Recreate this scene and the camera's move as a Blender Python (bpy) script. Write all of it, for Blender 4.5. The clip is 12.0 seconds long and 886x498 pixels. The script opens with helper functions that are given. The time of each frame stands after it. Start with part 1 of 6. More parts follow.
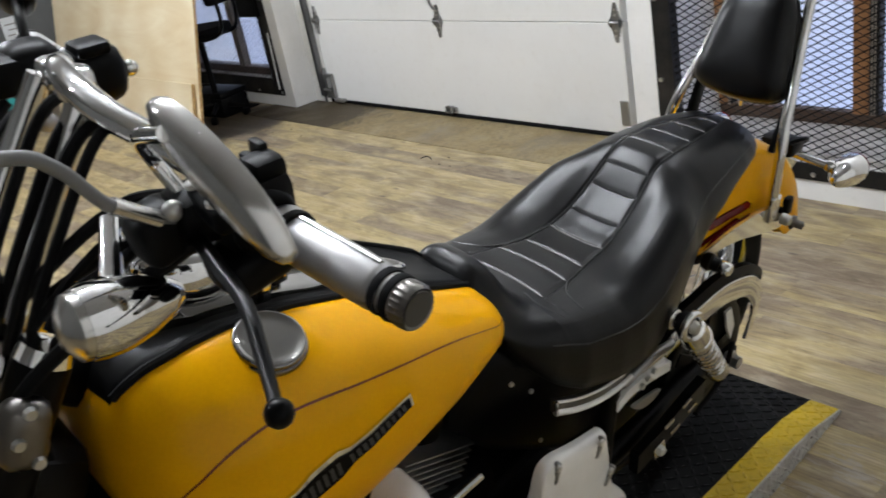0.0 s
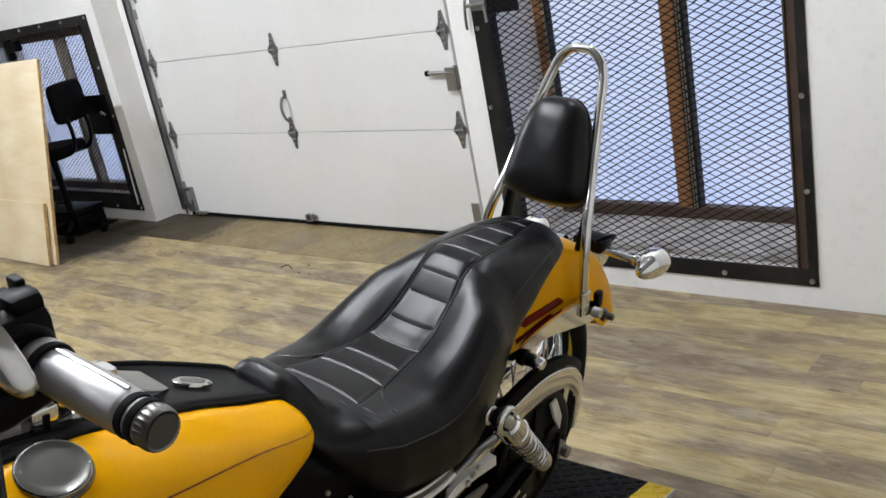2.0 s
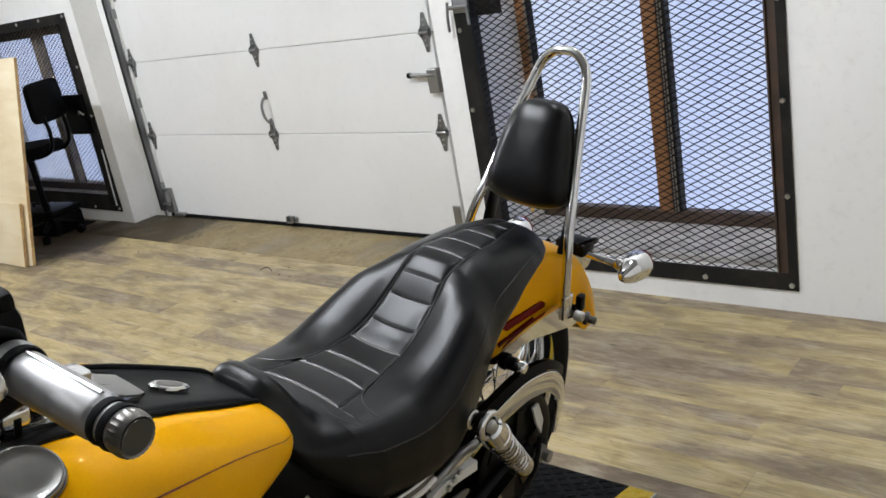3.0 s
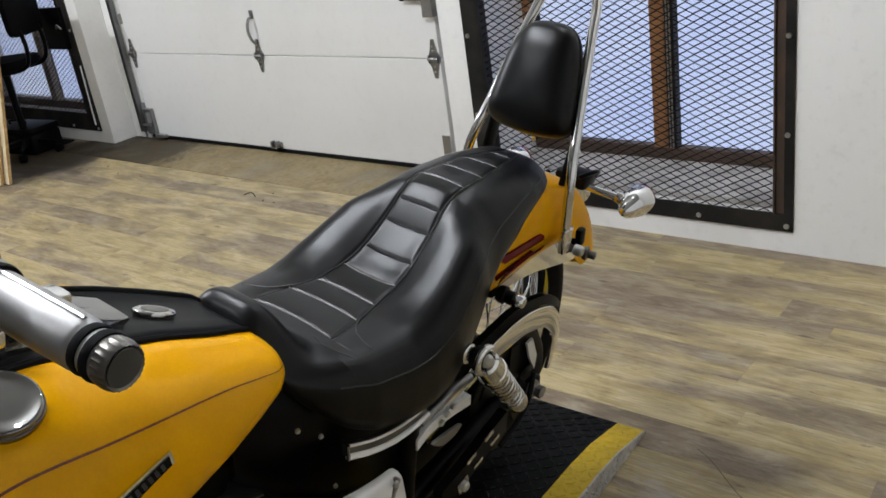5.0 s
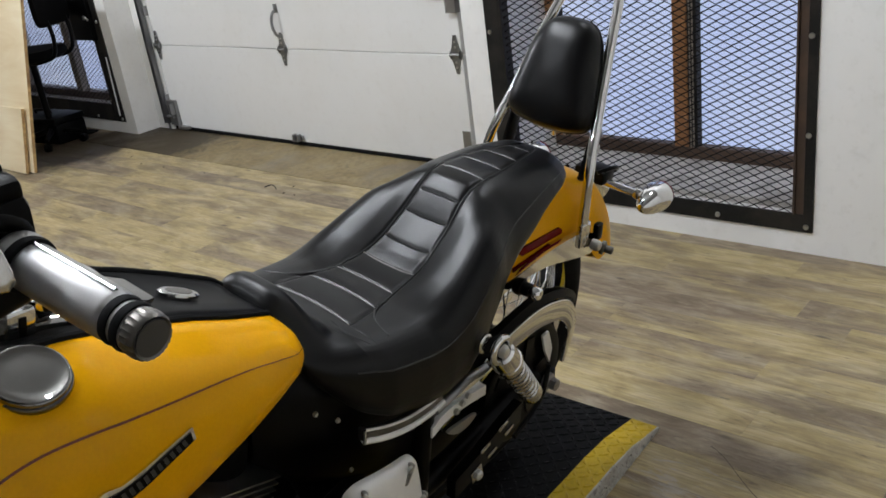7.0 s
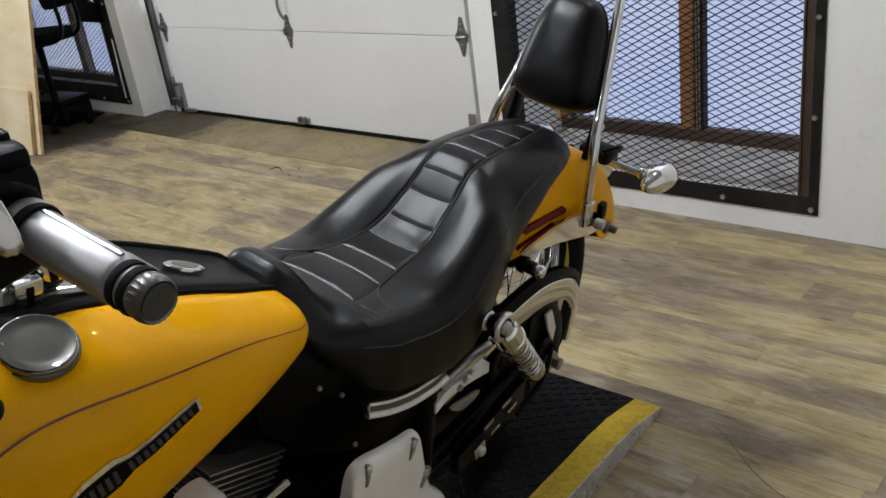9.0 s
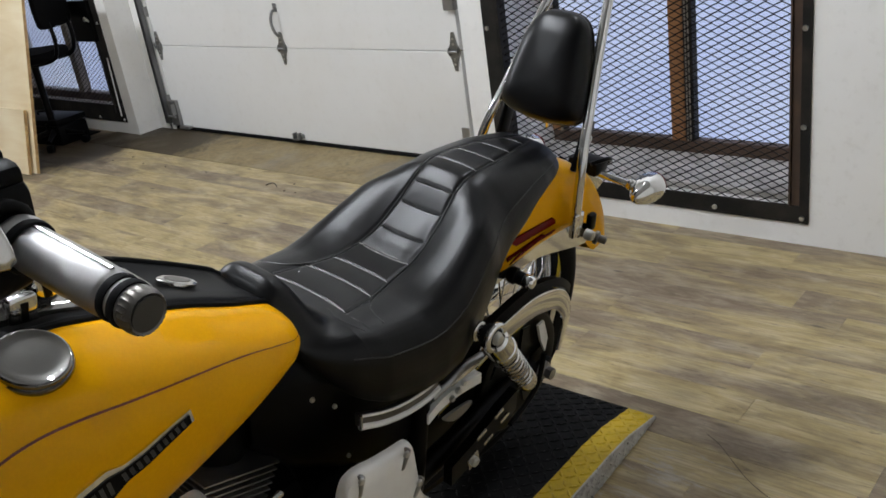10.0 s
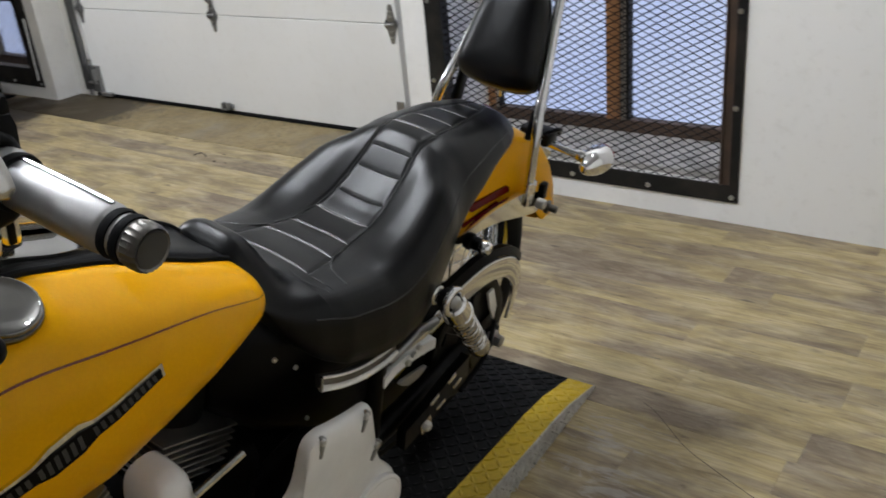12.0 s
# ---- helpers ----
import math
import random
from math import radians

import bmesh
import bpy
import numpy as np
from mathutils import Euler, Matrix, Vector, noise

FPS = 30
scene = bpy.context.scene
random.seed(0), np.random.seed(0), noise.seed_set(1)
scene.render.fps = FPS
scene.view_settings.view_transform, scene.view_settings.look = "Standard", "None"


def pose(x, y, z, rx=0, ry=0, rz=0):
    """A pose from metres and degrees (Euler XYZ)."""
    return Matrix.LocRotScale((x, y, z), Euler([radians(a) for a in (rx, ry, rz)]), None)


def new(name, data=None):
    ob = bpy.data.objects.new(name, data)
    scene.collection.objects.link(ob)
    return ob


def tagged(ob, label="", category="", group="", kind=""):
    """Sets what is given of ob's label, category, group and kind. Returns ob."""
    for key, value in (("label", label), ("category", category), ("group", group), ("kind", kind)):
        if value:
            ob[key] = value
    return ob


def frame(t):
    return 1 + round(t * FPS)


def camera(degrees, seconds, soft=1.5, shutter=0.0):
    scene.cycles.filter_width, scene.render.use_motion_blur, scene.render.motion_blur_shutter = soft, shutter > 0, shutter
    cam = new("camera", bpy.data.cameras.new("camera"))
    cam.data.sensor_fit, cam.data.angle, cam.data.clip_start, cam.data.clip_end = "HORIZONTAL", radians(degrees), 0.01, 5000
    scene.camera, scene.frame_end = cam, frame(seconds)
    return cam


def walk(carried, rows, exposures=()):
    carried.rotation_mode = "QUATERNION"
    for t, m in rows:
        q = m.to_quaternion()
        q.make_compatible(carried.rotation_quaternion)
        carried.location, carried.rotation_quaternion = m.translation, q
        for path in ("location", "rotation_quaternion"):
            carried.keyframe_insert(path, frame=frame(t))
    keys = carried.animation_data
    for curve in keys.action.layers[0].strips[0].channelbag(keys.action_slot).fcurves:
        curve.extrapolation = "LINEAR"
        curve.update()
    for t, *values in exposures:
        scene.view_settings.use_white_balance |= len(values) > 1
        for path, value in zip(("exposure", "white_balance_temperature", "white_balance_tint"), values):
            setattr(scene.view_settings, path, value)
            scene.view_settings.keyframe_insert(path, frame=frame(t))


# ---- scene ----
cam = camera(52.74, 12.0, soft=1.6, shutter=0.5)
PATH = [
    (0.0, 3.7677, -3.1365, 1.3351, 66.283, 10.197, 48.179),
    (0.5, 3.7861, -3.1160, 1.3266, 66.356, 10.123, 44.630),
    (1.0, 3.8234, -3.1046, 1.3295, 67.787, 10.290, 41.091),
    (1.5, 3.8643, -3.0971, 1.3433, 69.834, 10.491, 39.922),
    (2.0, 3.8805, -3.0937, 1.3477, 71.274, 10.512, 39.925),
    (2.5, 3.8795, -3.0926, 1.3436, 71.318, 10.055, 39.295),
    (3.0, 3.8700, -3.0857, 1.3429, 71.275, 9.855, 38.827),
    (3.5, 3.8458, -3.0687, 1.3364, 69.647, 9.686, 38.114),
    (5.5, 3.8059, -3.0598, 1.3178, 66.731, 7.579, 38.461),
    (6.0, 3.8079, -3.0646, 1.3204, 67.341, 8.032, 38.916),
    (6.5, 3.8127, -3.0722, 1.3197, 67.397, 7.702, 39.540),
    (7.0, 3.8205, -3.0767, 1.3161, 66.891, 7.315, 39.804),
    (7.5, 3.8223, -3.0787, 1.3125, 66.536, 7.086, 40.072),
    (9.5, 3.8385, -3.0877, 1.3070, 65.973, 7.371, 40.268),
    (10.0, 3.8503, -3.0906, 1.3104, 66.837, 7.899, 39.788),
    (10.5, 3.8500, -3.0912, 1.3098, 67.001, 7.739, 40.148),
    (11.0, 3.8487, -3.0735, 1.2949, 65.840, 6.912, 38.485),
    (11.5, 3.8257, -3.1007, 1.2955, 65.745, 5.710, 39.165),
    (12.0, 3.8016, -3.1372, 1.2910, 65.114, 4.930, 35.416),
]
walk(cam, [(t, pose(x, y, z, rx, ry, rz)) for t, x, y, z, rx, ry, rz in PATH],
     exposures=[(0.0, -0.44), (1.0, -0.46), (2.5, -0.40), (3.5, -0.40), (5.5, -0.63), (7.5, -0.70), (10.0, -0.72), (12.0, -0.64)])

# world: dim neutral surroundings outside the closed room
world = bpy.data.worlds.new("world")
scene.world = world
world.use_nodes = True
wn = world.node_tree.nodes
sky = wn.new("ShaderNodeTexSky")
sky.sky_type, sky.sun_disc = "NISHITA", False
sky.sun_elevation, sky.sun_rotation = radians(30), radians(200)
world.node_tree.links.new(sky.outputs[0], wn["Background"].inputs[0])
wn["Background"].inputs[1].default_value = 0.08


def bulb_lamp(x, y, z, watts):
    d = bpy.data.lights.new("bulb_lamp", "POINT")
    d.energy, d.color, d.shadow_soft_size = watts, WARM, 0.045
    new("lamp", d).location = (x, y, z)


WARM = (0.94, 0.99, 1.06)
CEILING, BULB = 3.0, 2.68
# all out of view; the last one is added to brighten the window wall
LAMPS = [(2.03, -1.85, BULB, 62), (2.03, -2.20, BULB, 90), (2.03, -2.55, BULB, 90), (2.03, -2.90, BULB, 62), (1.4, -4.3, BULB, 70), (-1.45, -2.45, BULB, 330), (2.95, -1.0, 2.4, 24)]
for lx, ly, lz, lw in LAMPS:
    bulb_lamp(lx, ly, lz, lw)


# ---- materials ----
def mat(name, rough=0.5, metal=0.0, base=(0.5, 0.5, 0.5)):
    m = bpy.data.materials.new(name)
    m.use_nodes = True
    b = m.node_tree.nodes["Principled BSDF"]
    b.inputs["Base Color"].default_value = (*base, 1)
    b.inputs["Roughness"].default_value = rough
    b.inputs["Metallic"].default_value = metal
    return m


class Net:
    """Short ways to add nodes to a material."""

    def __init__(self, m):
        self.t = m.node_tree
        self.b = self.t.nodes["Principled BSDF"]
        self.tc = self.t.nodes.new("ShaderNodeTexCoord")

    def n(self, kind, **ins):
        k = self.t.nodes.new(kind)
        for key, v in ins.items():
            key = key.replace("_", " ")
            if hasattr(v, "is_output"):
                self.t.links.new(v, k.inputs[key])
            else:
                k.inputs[key].default_value = v
        return k

    def link(self, a, b):
        self.t.links.new(a, b)

    def mapped(self, scale=(1, 1, 1), offset=None, src="Object"):
        mp = self.n("ShaderNodeMapping", Vector=self.tc.outputs[src])
        mp.inputs["Scale"].default_value = scale
        if offset is not None:
            self.link(offset, mp.inputs["Location"])
        return mp.outputs[0]

    def noise(self, vec, scale, detail=4.0, rough=0.55, distort=0.0):
        return self.n("ShaderNodeTexNoise", Vector=vec, Scale=scale, Detail=detail, Roughness=rough, Distortion=distort).outputs[0]

    def ramp(self, fac, stops):
        r = self.t.nodes.new("ShaderNodeValToRGB")
        self.link(fac, r.inputs[0])
        e = r.color_ramp.elements
        while len(e) < len(stops):
            e.new(0.5)
        for i, (p, c) in enumerate(stops):
            e[i].position = p
            e[i].color = (*c, 1) if len(c) == 3 else c
        return r.outputs[0]

    def mix(self, fac, a, b, how="MIX"):
        k = self.t.nodes.new("ShaderNodeMix")
        k.data_type, k.blend_type = "RGBA", how
        for sock, v in ((k.inputs[0], fac), (k.inputs[6], a), (k.inputs[7], b)):
            if hasattr(v, "is_output"):
                self.link(v, sock)
            elif isinstance(v, (int, float)):
                sock.default_value = v
            else:
                sock.default_value = (*v, 1)
        return k.outputs[2]

    def math(self, op, a, b=0.0):
        k = self.t.nodes.new("ShaderNodeMath")
        k.operation = op
        for sock, v in zip(k.inputs, (a, b)):
            if hasattr(v, "is_output"):
                self.link(v, sock)
            else:
                sock.default_value = v
        return k.outputs[0]

    def bump(self, height, strength=0.3, dist=0.002):
        k = self.n("ShaderNodeBump", Height=height, Strength=strength, Distance=dist)
        self.link(k.outputs[0], self.b.inputs["Normal"])

    def to(self, sock, v):
        self.link(v, self.b.inputs[sock])


G3 = lambda v: (v, v, v)


def painted(name, base, rough, dirt=(0.5, 0.45, 0.36), amount=0.35, scale=2.5, bump=0.15):
    """Painted or plastered surface with faint dirt at two scales."""
    m = mat(name, rough)
    k = Net(m)
    v = k.mapped()
    big = k.noise(v, scale, 5, 0.6)
    fine = k.noise(v, scale * 22, 4, 0.6)
    f = k.ramp(big, [(0.45, G3(0)), (0.8, G3(amount))])
    f2 = k.ramp(fine, [(0.55, G3(0)), (0.85, G3(amount * 0.6))])
    c = k.mix(f, base, tuple(a * b for a, b in zip(base, dirt)))
    k.to("Base Color", k.mix(f2, c, tuple(a * b for a, b in zip(base, dirt))))
    k.to("Roughness", k.ramp(fine, [(0.3, G3(rough - 0.07)), (0.7, G3(min(1, rough + 0.1)))]))
    k.bump(fine, bump, 0.002)
    return m


def metal(name, base, rough, worn=0.12, scale=9.0):
    m = mat(name, rough, 1.0, base)
    k = Net(m)
    v = k.mapped()
    big, fine = k.noise(v, scale, 5, 0.6), k.noise(v, scale * 14, 3, 0.6)
    k.to("Roughness", k.ramp(k.math("ADD", k.math("MULTIPLY", big, 0.6), k.math("MULTIPLY", fine, 0.4)), [(0.35, G3(max(0.02, rough - worn * 0.4))), (0.7, G3(rough + worn))]))
    k.to("Base Color", k.ramp(big, [(0.3, tuple(x * 0.86 for x in base)), (0.65, base)]))
    return m


M = {}
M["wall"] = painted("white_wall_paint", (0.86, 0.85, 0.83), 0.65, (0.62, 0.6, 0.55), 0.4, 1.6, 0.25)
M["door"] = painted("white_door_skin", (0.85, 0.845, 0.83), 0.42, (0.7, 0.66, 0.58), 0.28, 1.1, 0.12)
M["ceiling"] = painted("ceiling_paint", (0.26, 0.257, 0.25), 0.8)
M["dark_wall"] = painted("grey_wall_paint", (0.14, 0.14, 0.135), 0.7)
M["steel"] = metal("galvanised_steel", (0.32, 0.32, 0.32), 0.42, 0.2, 30)
M["track"] = metal("dull_track_steel", (0.21, 0.21, 0.21), 0.5, 0.2, 30)
M["dark_steel"] = painted("dark_mill_steel", (0.014, 0.0135, 0.013), 0.45, (3.4, 3.0, 2.6), 0.7, 7, 0.3)
M["mesh"] = mat("expanded_metal", 0.55, 0.0, (0.012, 0.011, 0.011))
for _k in ("dark_steel", "mesh"):
    M[_k].node_tree.nodes["Principled BSDF"].inputs["Specular IOR Level"].default_value = 0.12
M["bolt"] = metal("zinc_bolt", (0.62, 0.62, 0.6), 0.33, 0.15, 40)
M["chrome"] = metal("polished_chrome", (0.80, 0.80, 0.80), 0.05, 0.05, 12)
M["satin"] = metal("satin_aluminium", (0.42, 0.415, 0.41), 0.42, 0.2, 60)
M["alloy"] = metal("polished_alloy", (0.95, 0.945, 0.93), 0.24, 0.03, 8)
M["filler"] = metal("grey_chrome", (0.24, 0.235, 0.225), 0.05, 0.03, 20)
M["alloy"].node_tree.nodes["Principled BSDF"].inputs["Metallic"].default_value = 0.12
M["cap"] = metal("dull_dark_alloy", (0.19, 0.18, 0.165), 0.34, 0.25, 70)
M["nickel"] = metal("dull_chrome", (0.66, 0.65, 0.63), 0.18, 0.1, 25)
M["black_metal"] = mat("black_painted_metal", 0.3, 0.0, (0.002, 0.002, 0.0022))
M["engine"] = mat("black_engine_casting", 0.5, 0.2, (0.002, 0.002, 0.0022))
M["rubber"] = mat("tyre_rubber", 0.7, 0.0, (0.006, 0.006, 0.0065))
M["plastic"] = mat("black_plastic", 0.42, 0.0, (0.002, 0.002, 0.0022))
for _k in ("black_metal", "engine", "rubber", "plastic"):
    M[_k].node_tree.nodes["Principled BSDF"].inputs["Specular IOR Level"].default_value = 0.1
M["chair"] = mat("black_chair_fabric", 0.9, 0.0, (0.002, 0.002, 0.0022))
M["chair"].node_tree.nodes["Principled BSDF"].inputs["Specular IOR Level"].default_value = 0.12
M["stitch"] = mat("grey_stitching", 0.6, 0.0, (0.30, 0.29, 0.28))
M["piping"] = mat("black_vinyl_piping", 0.4, 0.0, (0.012, 0.012, 0.012))
M["red"] = mat("red_reflector", 0.12, 0.0, (0.13, 0.004, 0.002))
M["red"].node_tree.nodes["Principled BSDF"].inputs["Specular IOR Level"].default_value = 0.04
M["pin"] = mat("maroon_pinstripe", 0.2, 0.0, (0.13, 0.022, 0.006))
M["paper"] = painted("white_paper", (0.78, 0.79, 0.8), 0.6)
M["teal"] = mat("teal_plastic", 0.4, 0.0, (0.03, 0.32, 0.33))
M["brown_wood"] = painted("brown_window_paint", (0.30, 0.135, 0.05), 0.5, (0.4, 0.4, 0.4), 0.7, 7, 0.3)
M["flange"] = painted("rusty_black_steel", (0.045, 0.028, 0.019), 0.55, (2.2, 1.9, 1.6), 0.7, 9, 0.3)
# brown window paint darkened to carry the shade on the bottom rails
M["shaded_wood"] = painted("shaded_brown_window_paint", (0.085, 0.05, 0.032), 0.55, (0.5, 0.5, 0.5), 0.7, 9, 0.3)
M["sill"] = painted("dusty_concrete_sill", (0.56, 0.53, 0.49), 0.85, (0.25, 0.23, 0.2), 0.9, 7, 0.6)
M["letter"] = mat("grey_letter_enamel", 0.5, 0.0, (0.04, 0.039, 0.037))
M["fin"] = metal("dark_fin_metal", (0.36, 0.36, 0.36), 0.36, 0.15, 20)
M["pier"] = painted("grey_brown_masonry", (0.26, 0.22, 0.18), 0.9, (0.3, 0.3, 0.3), 0.9, 9, 0.6)
M["lens"] = mat("clear_lens", 0.1, 0.0, (0.75, 0.75, 0.75))
M["clutter_dark"] = mat("dark_scratch", 0.8, 0.0, (0.10, 0.08, 0.06))
M["cable"] = mat("grey_cable_sheath", 0.45, 0.0, (0.16, 0.16, 0.16))
M["clutter"] = mat("grey_debris", 0.8, 0.0, (0.36, 0.34, 0.32))


def bike_paint():
    m = mat("yellow_pearl_paint", 0.3, 0.0, (0.72, 0.30, 0.006))
    k = Net(m)
    v = k.mapped()
    k.to("Base Color", k.ramp(k.noise(v, 260, 2), [(0.3, (0.78, 0.365, 0.0012)), (0.7, (0.82, 0.39, 0.0015))]))
    k.b.inputs["Coat Weight"].default_value = 0.22
    k.b.inputs["Specular IOR Level"].default_value = 0.02
    k.b.inputs["Coat Roughness"].default_value = 0.025
    k.to("Roughness", k.ramp(k.noise(v, 18), [(0.3, G3(0.27)), (0.7, G3(0.36))]))
    return m


def leather(name):
    m = mat(name, 0.4, 0.0, (0.002, 0.002, 0.0022))
    k = Net(m)
    v = k.mapped()
    k.b.inputs["Specular IOR Level"].default_value = 0.27
    cells = k.n("ShaderNodeTexVoronoi", Vector=v, Scale=620.0).outputs[0]
    wear = k.noise(v, 9, 5, 0.6)
    k.to("Roughness", k.ramp(wear, [(0.3, G3(0.29)), (0.7, G3(0.37))]))
    k.to("Base Color", k.ramp(wear, [(0.3, (0.0014, 0.0014, 0.0016)), (0.75, (0.003, 0.003, 0.0033))]))
    k.bump(k.math("ADD", k.math("MULTIPLY", cells, 0.12), k.math("ADD", k.noise(v, 26, 4), k.math("MULTIPLY", k.noise(v, 7, 3), 2.5))), 0.35, 0.0012)
    return m


def plank_wood():
    """Weathered vinyl planks: each piece takes its own tint and grain offset."""
    m = mat("weathered_vinyl_plank", 0.42)
    k = Net(m)
    info = k.t.nodes.new("ShaderNodeObjectInfo")
    rnd = info.outputs["Random"]
    off = k.n("ShaderNodeCombineXYZ", X=k.math("MULTIPLY", rnd, 37.0), Y=k.math("MULTIPLY", rnd, 91.0), Z=0.0).outputs[0]
    pos = k.mapped((1, 1, 1), off)
    streak = k.n("ShaderNodeMapping", Vector=pos)
    streak.inputs["Scale"].default_value = (2.6, 9.0, 1.0)
    fine = k.n("ShaderNodeMapping", Vector=pos)
    fine.inputs["Scale"].default_value = (6.0, 130.0, 1.0)
    patch = k.n("ShaderNodeMapping", Vector=pos)
    patch.inputs["Scale"].default_value = (1.3, 5.0, 1.0)
    s = k.noise(streak.outputs[0], 2.0, 8, 0.66, 0.7)
    f = k.noise(fine.outputs[0], 1.0, 5, 0.65)
    p = k.noise(patch.outputs[0], 1.5, 5, 0.55, 0.8)
    kn = k.n("ShaderNodeMapping", Vector=pos)
    kn.inputs["Scale"].default_value = (2.6, 7.5, 1.0)
    knot = k.n("ShaderNodeTexVoronoi", Vector=kn.outputs[0], Scale=1.4).outputs[0]
    yellow = k.ramp(s, [(0.30, (0.36, 0.27, 0.115)), (0.5, (0.52, 0.415, 0.20)), (0.70, (0.64, 0.54, 0.32))])
    grey = k.ramp(s, [(0.30, (0.13, 0.094, 0.060)), (0.5, (0.245, 0.19, 0.135)), (0.70, (0.42, 0.36, 0.275))])
    tone = k.math("ADD", p, k.math("MULTIPLY", k.math("SUBTRACT", rnd, 0.5), 0.24))
    c = k.mix(k.ramp(tone, [(0.43, G3(0)), (0.52, G3(0.5)), (0.61, G3(0.9))]), yellow, grey)
    c = k.mix(k.ramp(f, [(0.46, G3(0.0)), (0.70, G3(0.50))]), c, (0.14, 0.105, 0.07))
    # short dark flecks and pores along the grain
    pore = k.n("ShaderNodeMapping", Vector=pos)
    pore.inputs["Scale"].default_value = (14.0, 60.0, 1.0)
    fleck = k.noise(pore.outputs[0], 1.0, 4, 0.7, 0.4)
    c = k.mix(k.ramp(fleck, [(0.60, G3(0.0)), (0.70, G3(0.55))]), c, (0.075, 0.055, 0.036))
    c = k.mix(k.ramp(fleck, [(0.30, G3(0.30)), (0.40, G3(0.0))]), c, (0.62, 0.54, 0.38))
    c = k.mix(k.ramp(knot, [(0.03, G3(0.85)), (0.10, G3(0))]), c, (0.05, 0.038, 0.028))
    # pale scuffs where the print has worn through
    world_pos = k.t.nodes.new("ShaderNodeNewGeometry").outputs["Position"]
    drawn = k.n("ShaderNodeMapping", Vector=world_pos)
    drawn.inputs["Scale"].default_value = (0.55, 1.5, 1.0)
    sc = k.noise(drawn.outputs[0], 11.0, 8, 0.75, 0.9)
    near = k.n("ShaderNodeVectorMath", )
    near.operation = "DISTANCE"
    k.link(world_pos, near.inputs[0])
    near.inputs[1].default_value = (3.07, -1.68, 0.0)
    spot = k.ramp(near.outputs["Value"], [(0.06, G3(0.20)), (0.30, G3(0.0))])
    c = k.mix(k.ramp(k.math("ADD", sc, spot), [(0.68, G3(0)), (0.76, G3(0.7))]), c, (0.50, 0.46, 0.40))
    blot = k.n("ShaderNodeMapping", Vector=pos)
    blot.inputs["Scale"].default_value = (3.2, 7.0, 1.0)
    bl = k.noise(blot.outputs[0], 1.6, 6, 0.62, 0.5)
    c = k.mix(k.ramp(bl, [(0.50, G3(0)), (0.70, G3(0.45))]), c, (0.15, 0.11, 0.07))
    c = k.mix(k.ramp(bl, [(0.32, G3(0.35)), (0.46, G3(0))]), c, (0.60, 0.52, 0.36))
    # shade behind the leaning sheets, painted into the plank colour with ragged edges
    shade_dist = k.n("ShaderNodeVectorMath")
    shade_dist.operation = "DISTANCE"
    k.link(world_pos, shade_dist.inputs[0])
    shade_dist.inputs[1].default_value = (-1.52, -0.58, 0.0)
    wet_or_shade = k.math("ADD", k.ramp(shade_dist.outputs["Value"], [(0.12, G3(0.55)), (0.62, G3(0.0))]), k.math("MULTIPLY", k.noise(world_pos, 5.0, 6, 0.65), 0.7))
    c = k.mix(k.ramp(wet_or_shade, [(0.48, G3(0)), (0.70, G3(0.92))]), c, (0.035, 0.026, 0.016))
    c = k.mix(1.0, c, (0.92, 0.90, 0.89), "MULTIPLY")
    k.to("Base Color", c)
    k.to("Roughness", k.ramp(p, [(0.3, G3(0.36)), (0.7, G3(0.52))]))
    k.bump(k.math("ADD", f, k.math("MULTIPLY", s, 0.6)), 0.14, 0.001)
    return m


def plywood(name, light, dark, scale=1.0, rough=0.6):
    m = mat(name, rough)
    k = Net(m)
    v = k.mapped((1.2 * scale, 1.0 * scale, 5.0 * scale))
    rings = k.n("ShaderNodeTexWave", Vector=v, Scale=1.1, Distortion=9.0, Detail=3.0)
    rings.inputs["Detail Scale"].default_value = 0.7
    n = k.noise(v, 2.2, 5, 0.6, 1.2)
    g = k.mapped((10 * scale, 10 * scale, 120 * scale))
    fine = k.noise(g, 1.0, 4)
    fac = k.math("ADD", k.math("MULTIPLY", rings.outputs["Fac"], 0.18), k.math("MULTIPLY", n, 0.82))
    c = k.ramp(fac, [(0.25, dark), (0.5, tuple((a + b) / 2 for a, b in zip(dark, light))), (0.72, light)])
    c = k.mix(k.ramp(fine, [(0.5, G3(0)), (0.8, G3(0.28))]), c, dark)
    k.to("Base Color", c)
    k.bump(fine, 0.15, 0.001)
    return m


def tread(name, base, rough, metallic, worn, amount):
    m = mat(name, rough, metallic)
    k = Net(m)
    v = k.mapped()
    n, f = k.noise(v, 7, 6, 0.65), k.noise(v, 70, 4, 0.6)
    c = k.mix(k.ramp(n, [(0.45, G3(0)), (0.75, G3(amount))]), base, worn)
    c = k.mix(k.ramp(f, [(0.5, G3(0)), (0.75, G3(amount * 0.8))]), c, worn)
    k.to("Base Color", c)
    k.to("Roughness", k.ramp(f, [(0.3, G3(rough - 0.1)), (0.7, G3(rough + 0.15))]))
    k.bump(f, 0.25, 0.001)
    return m


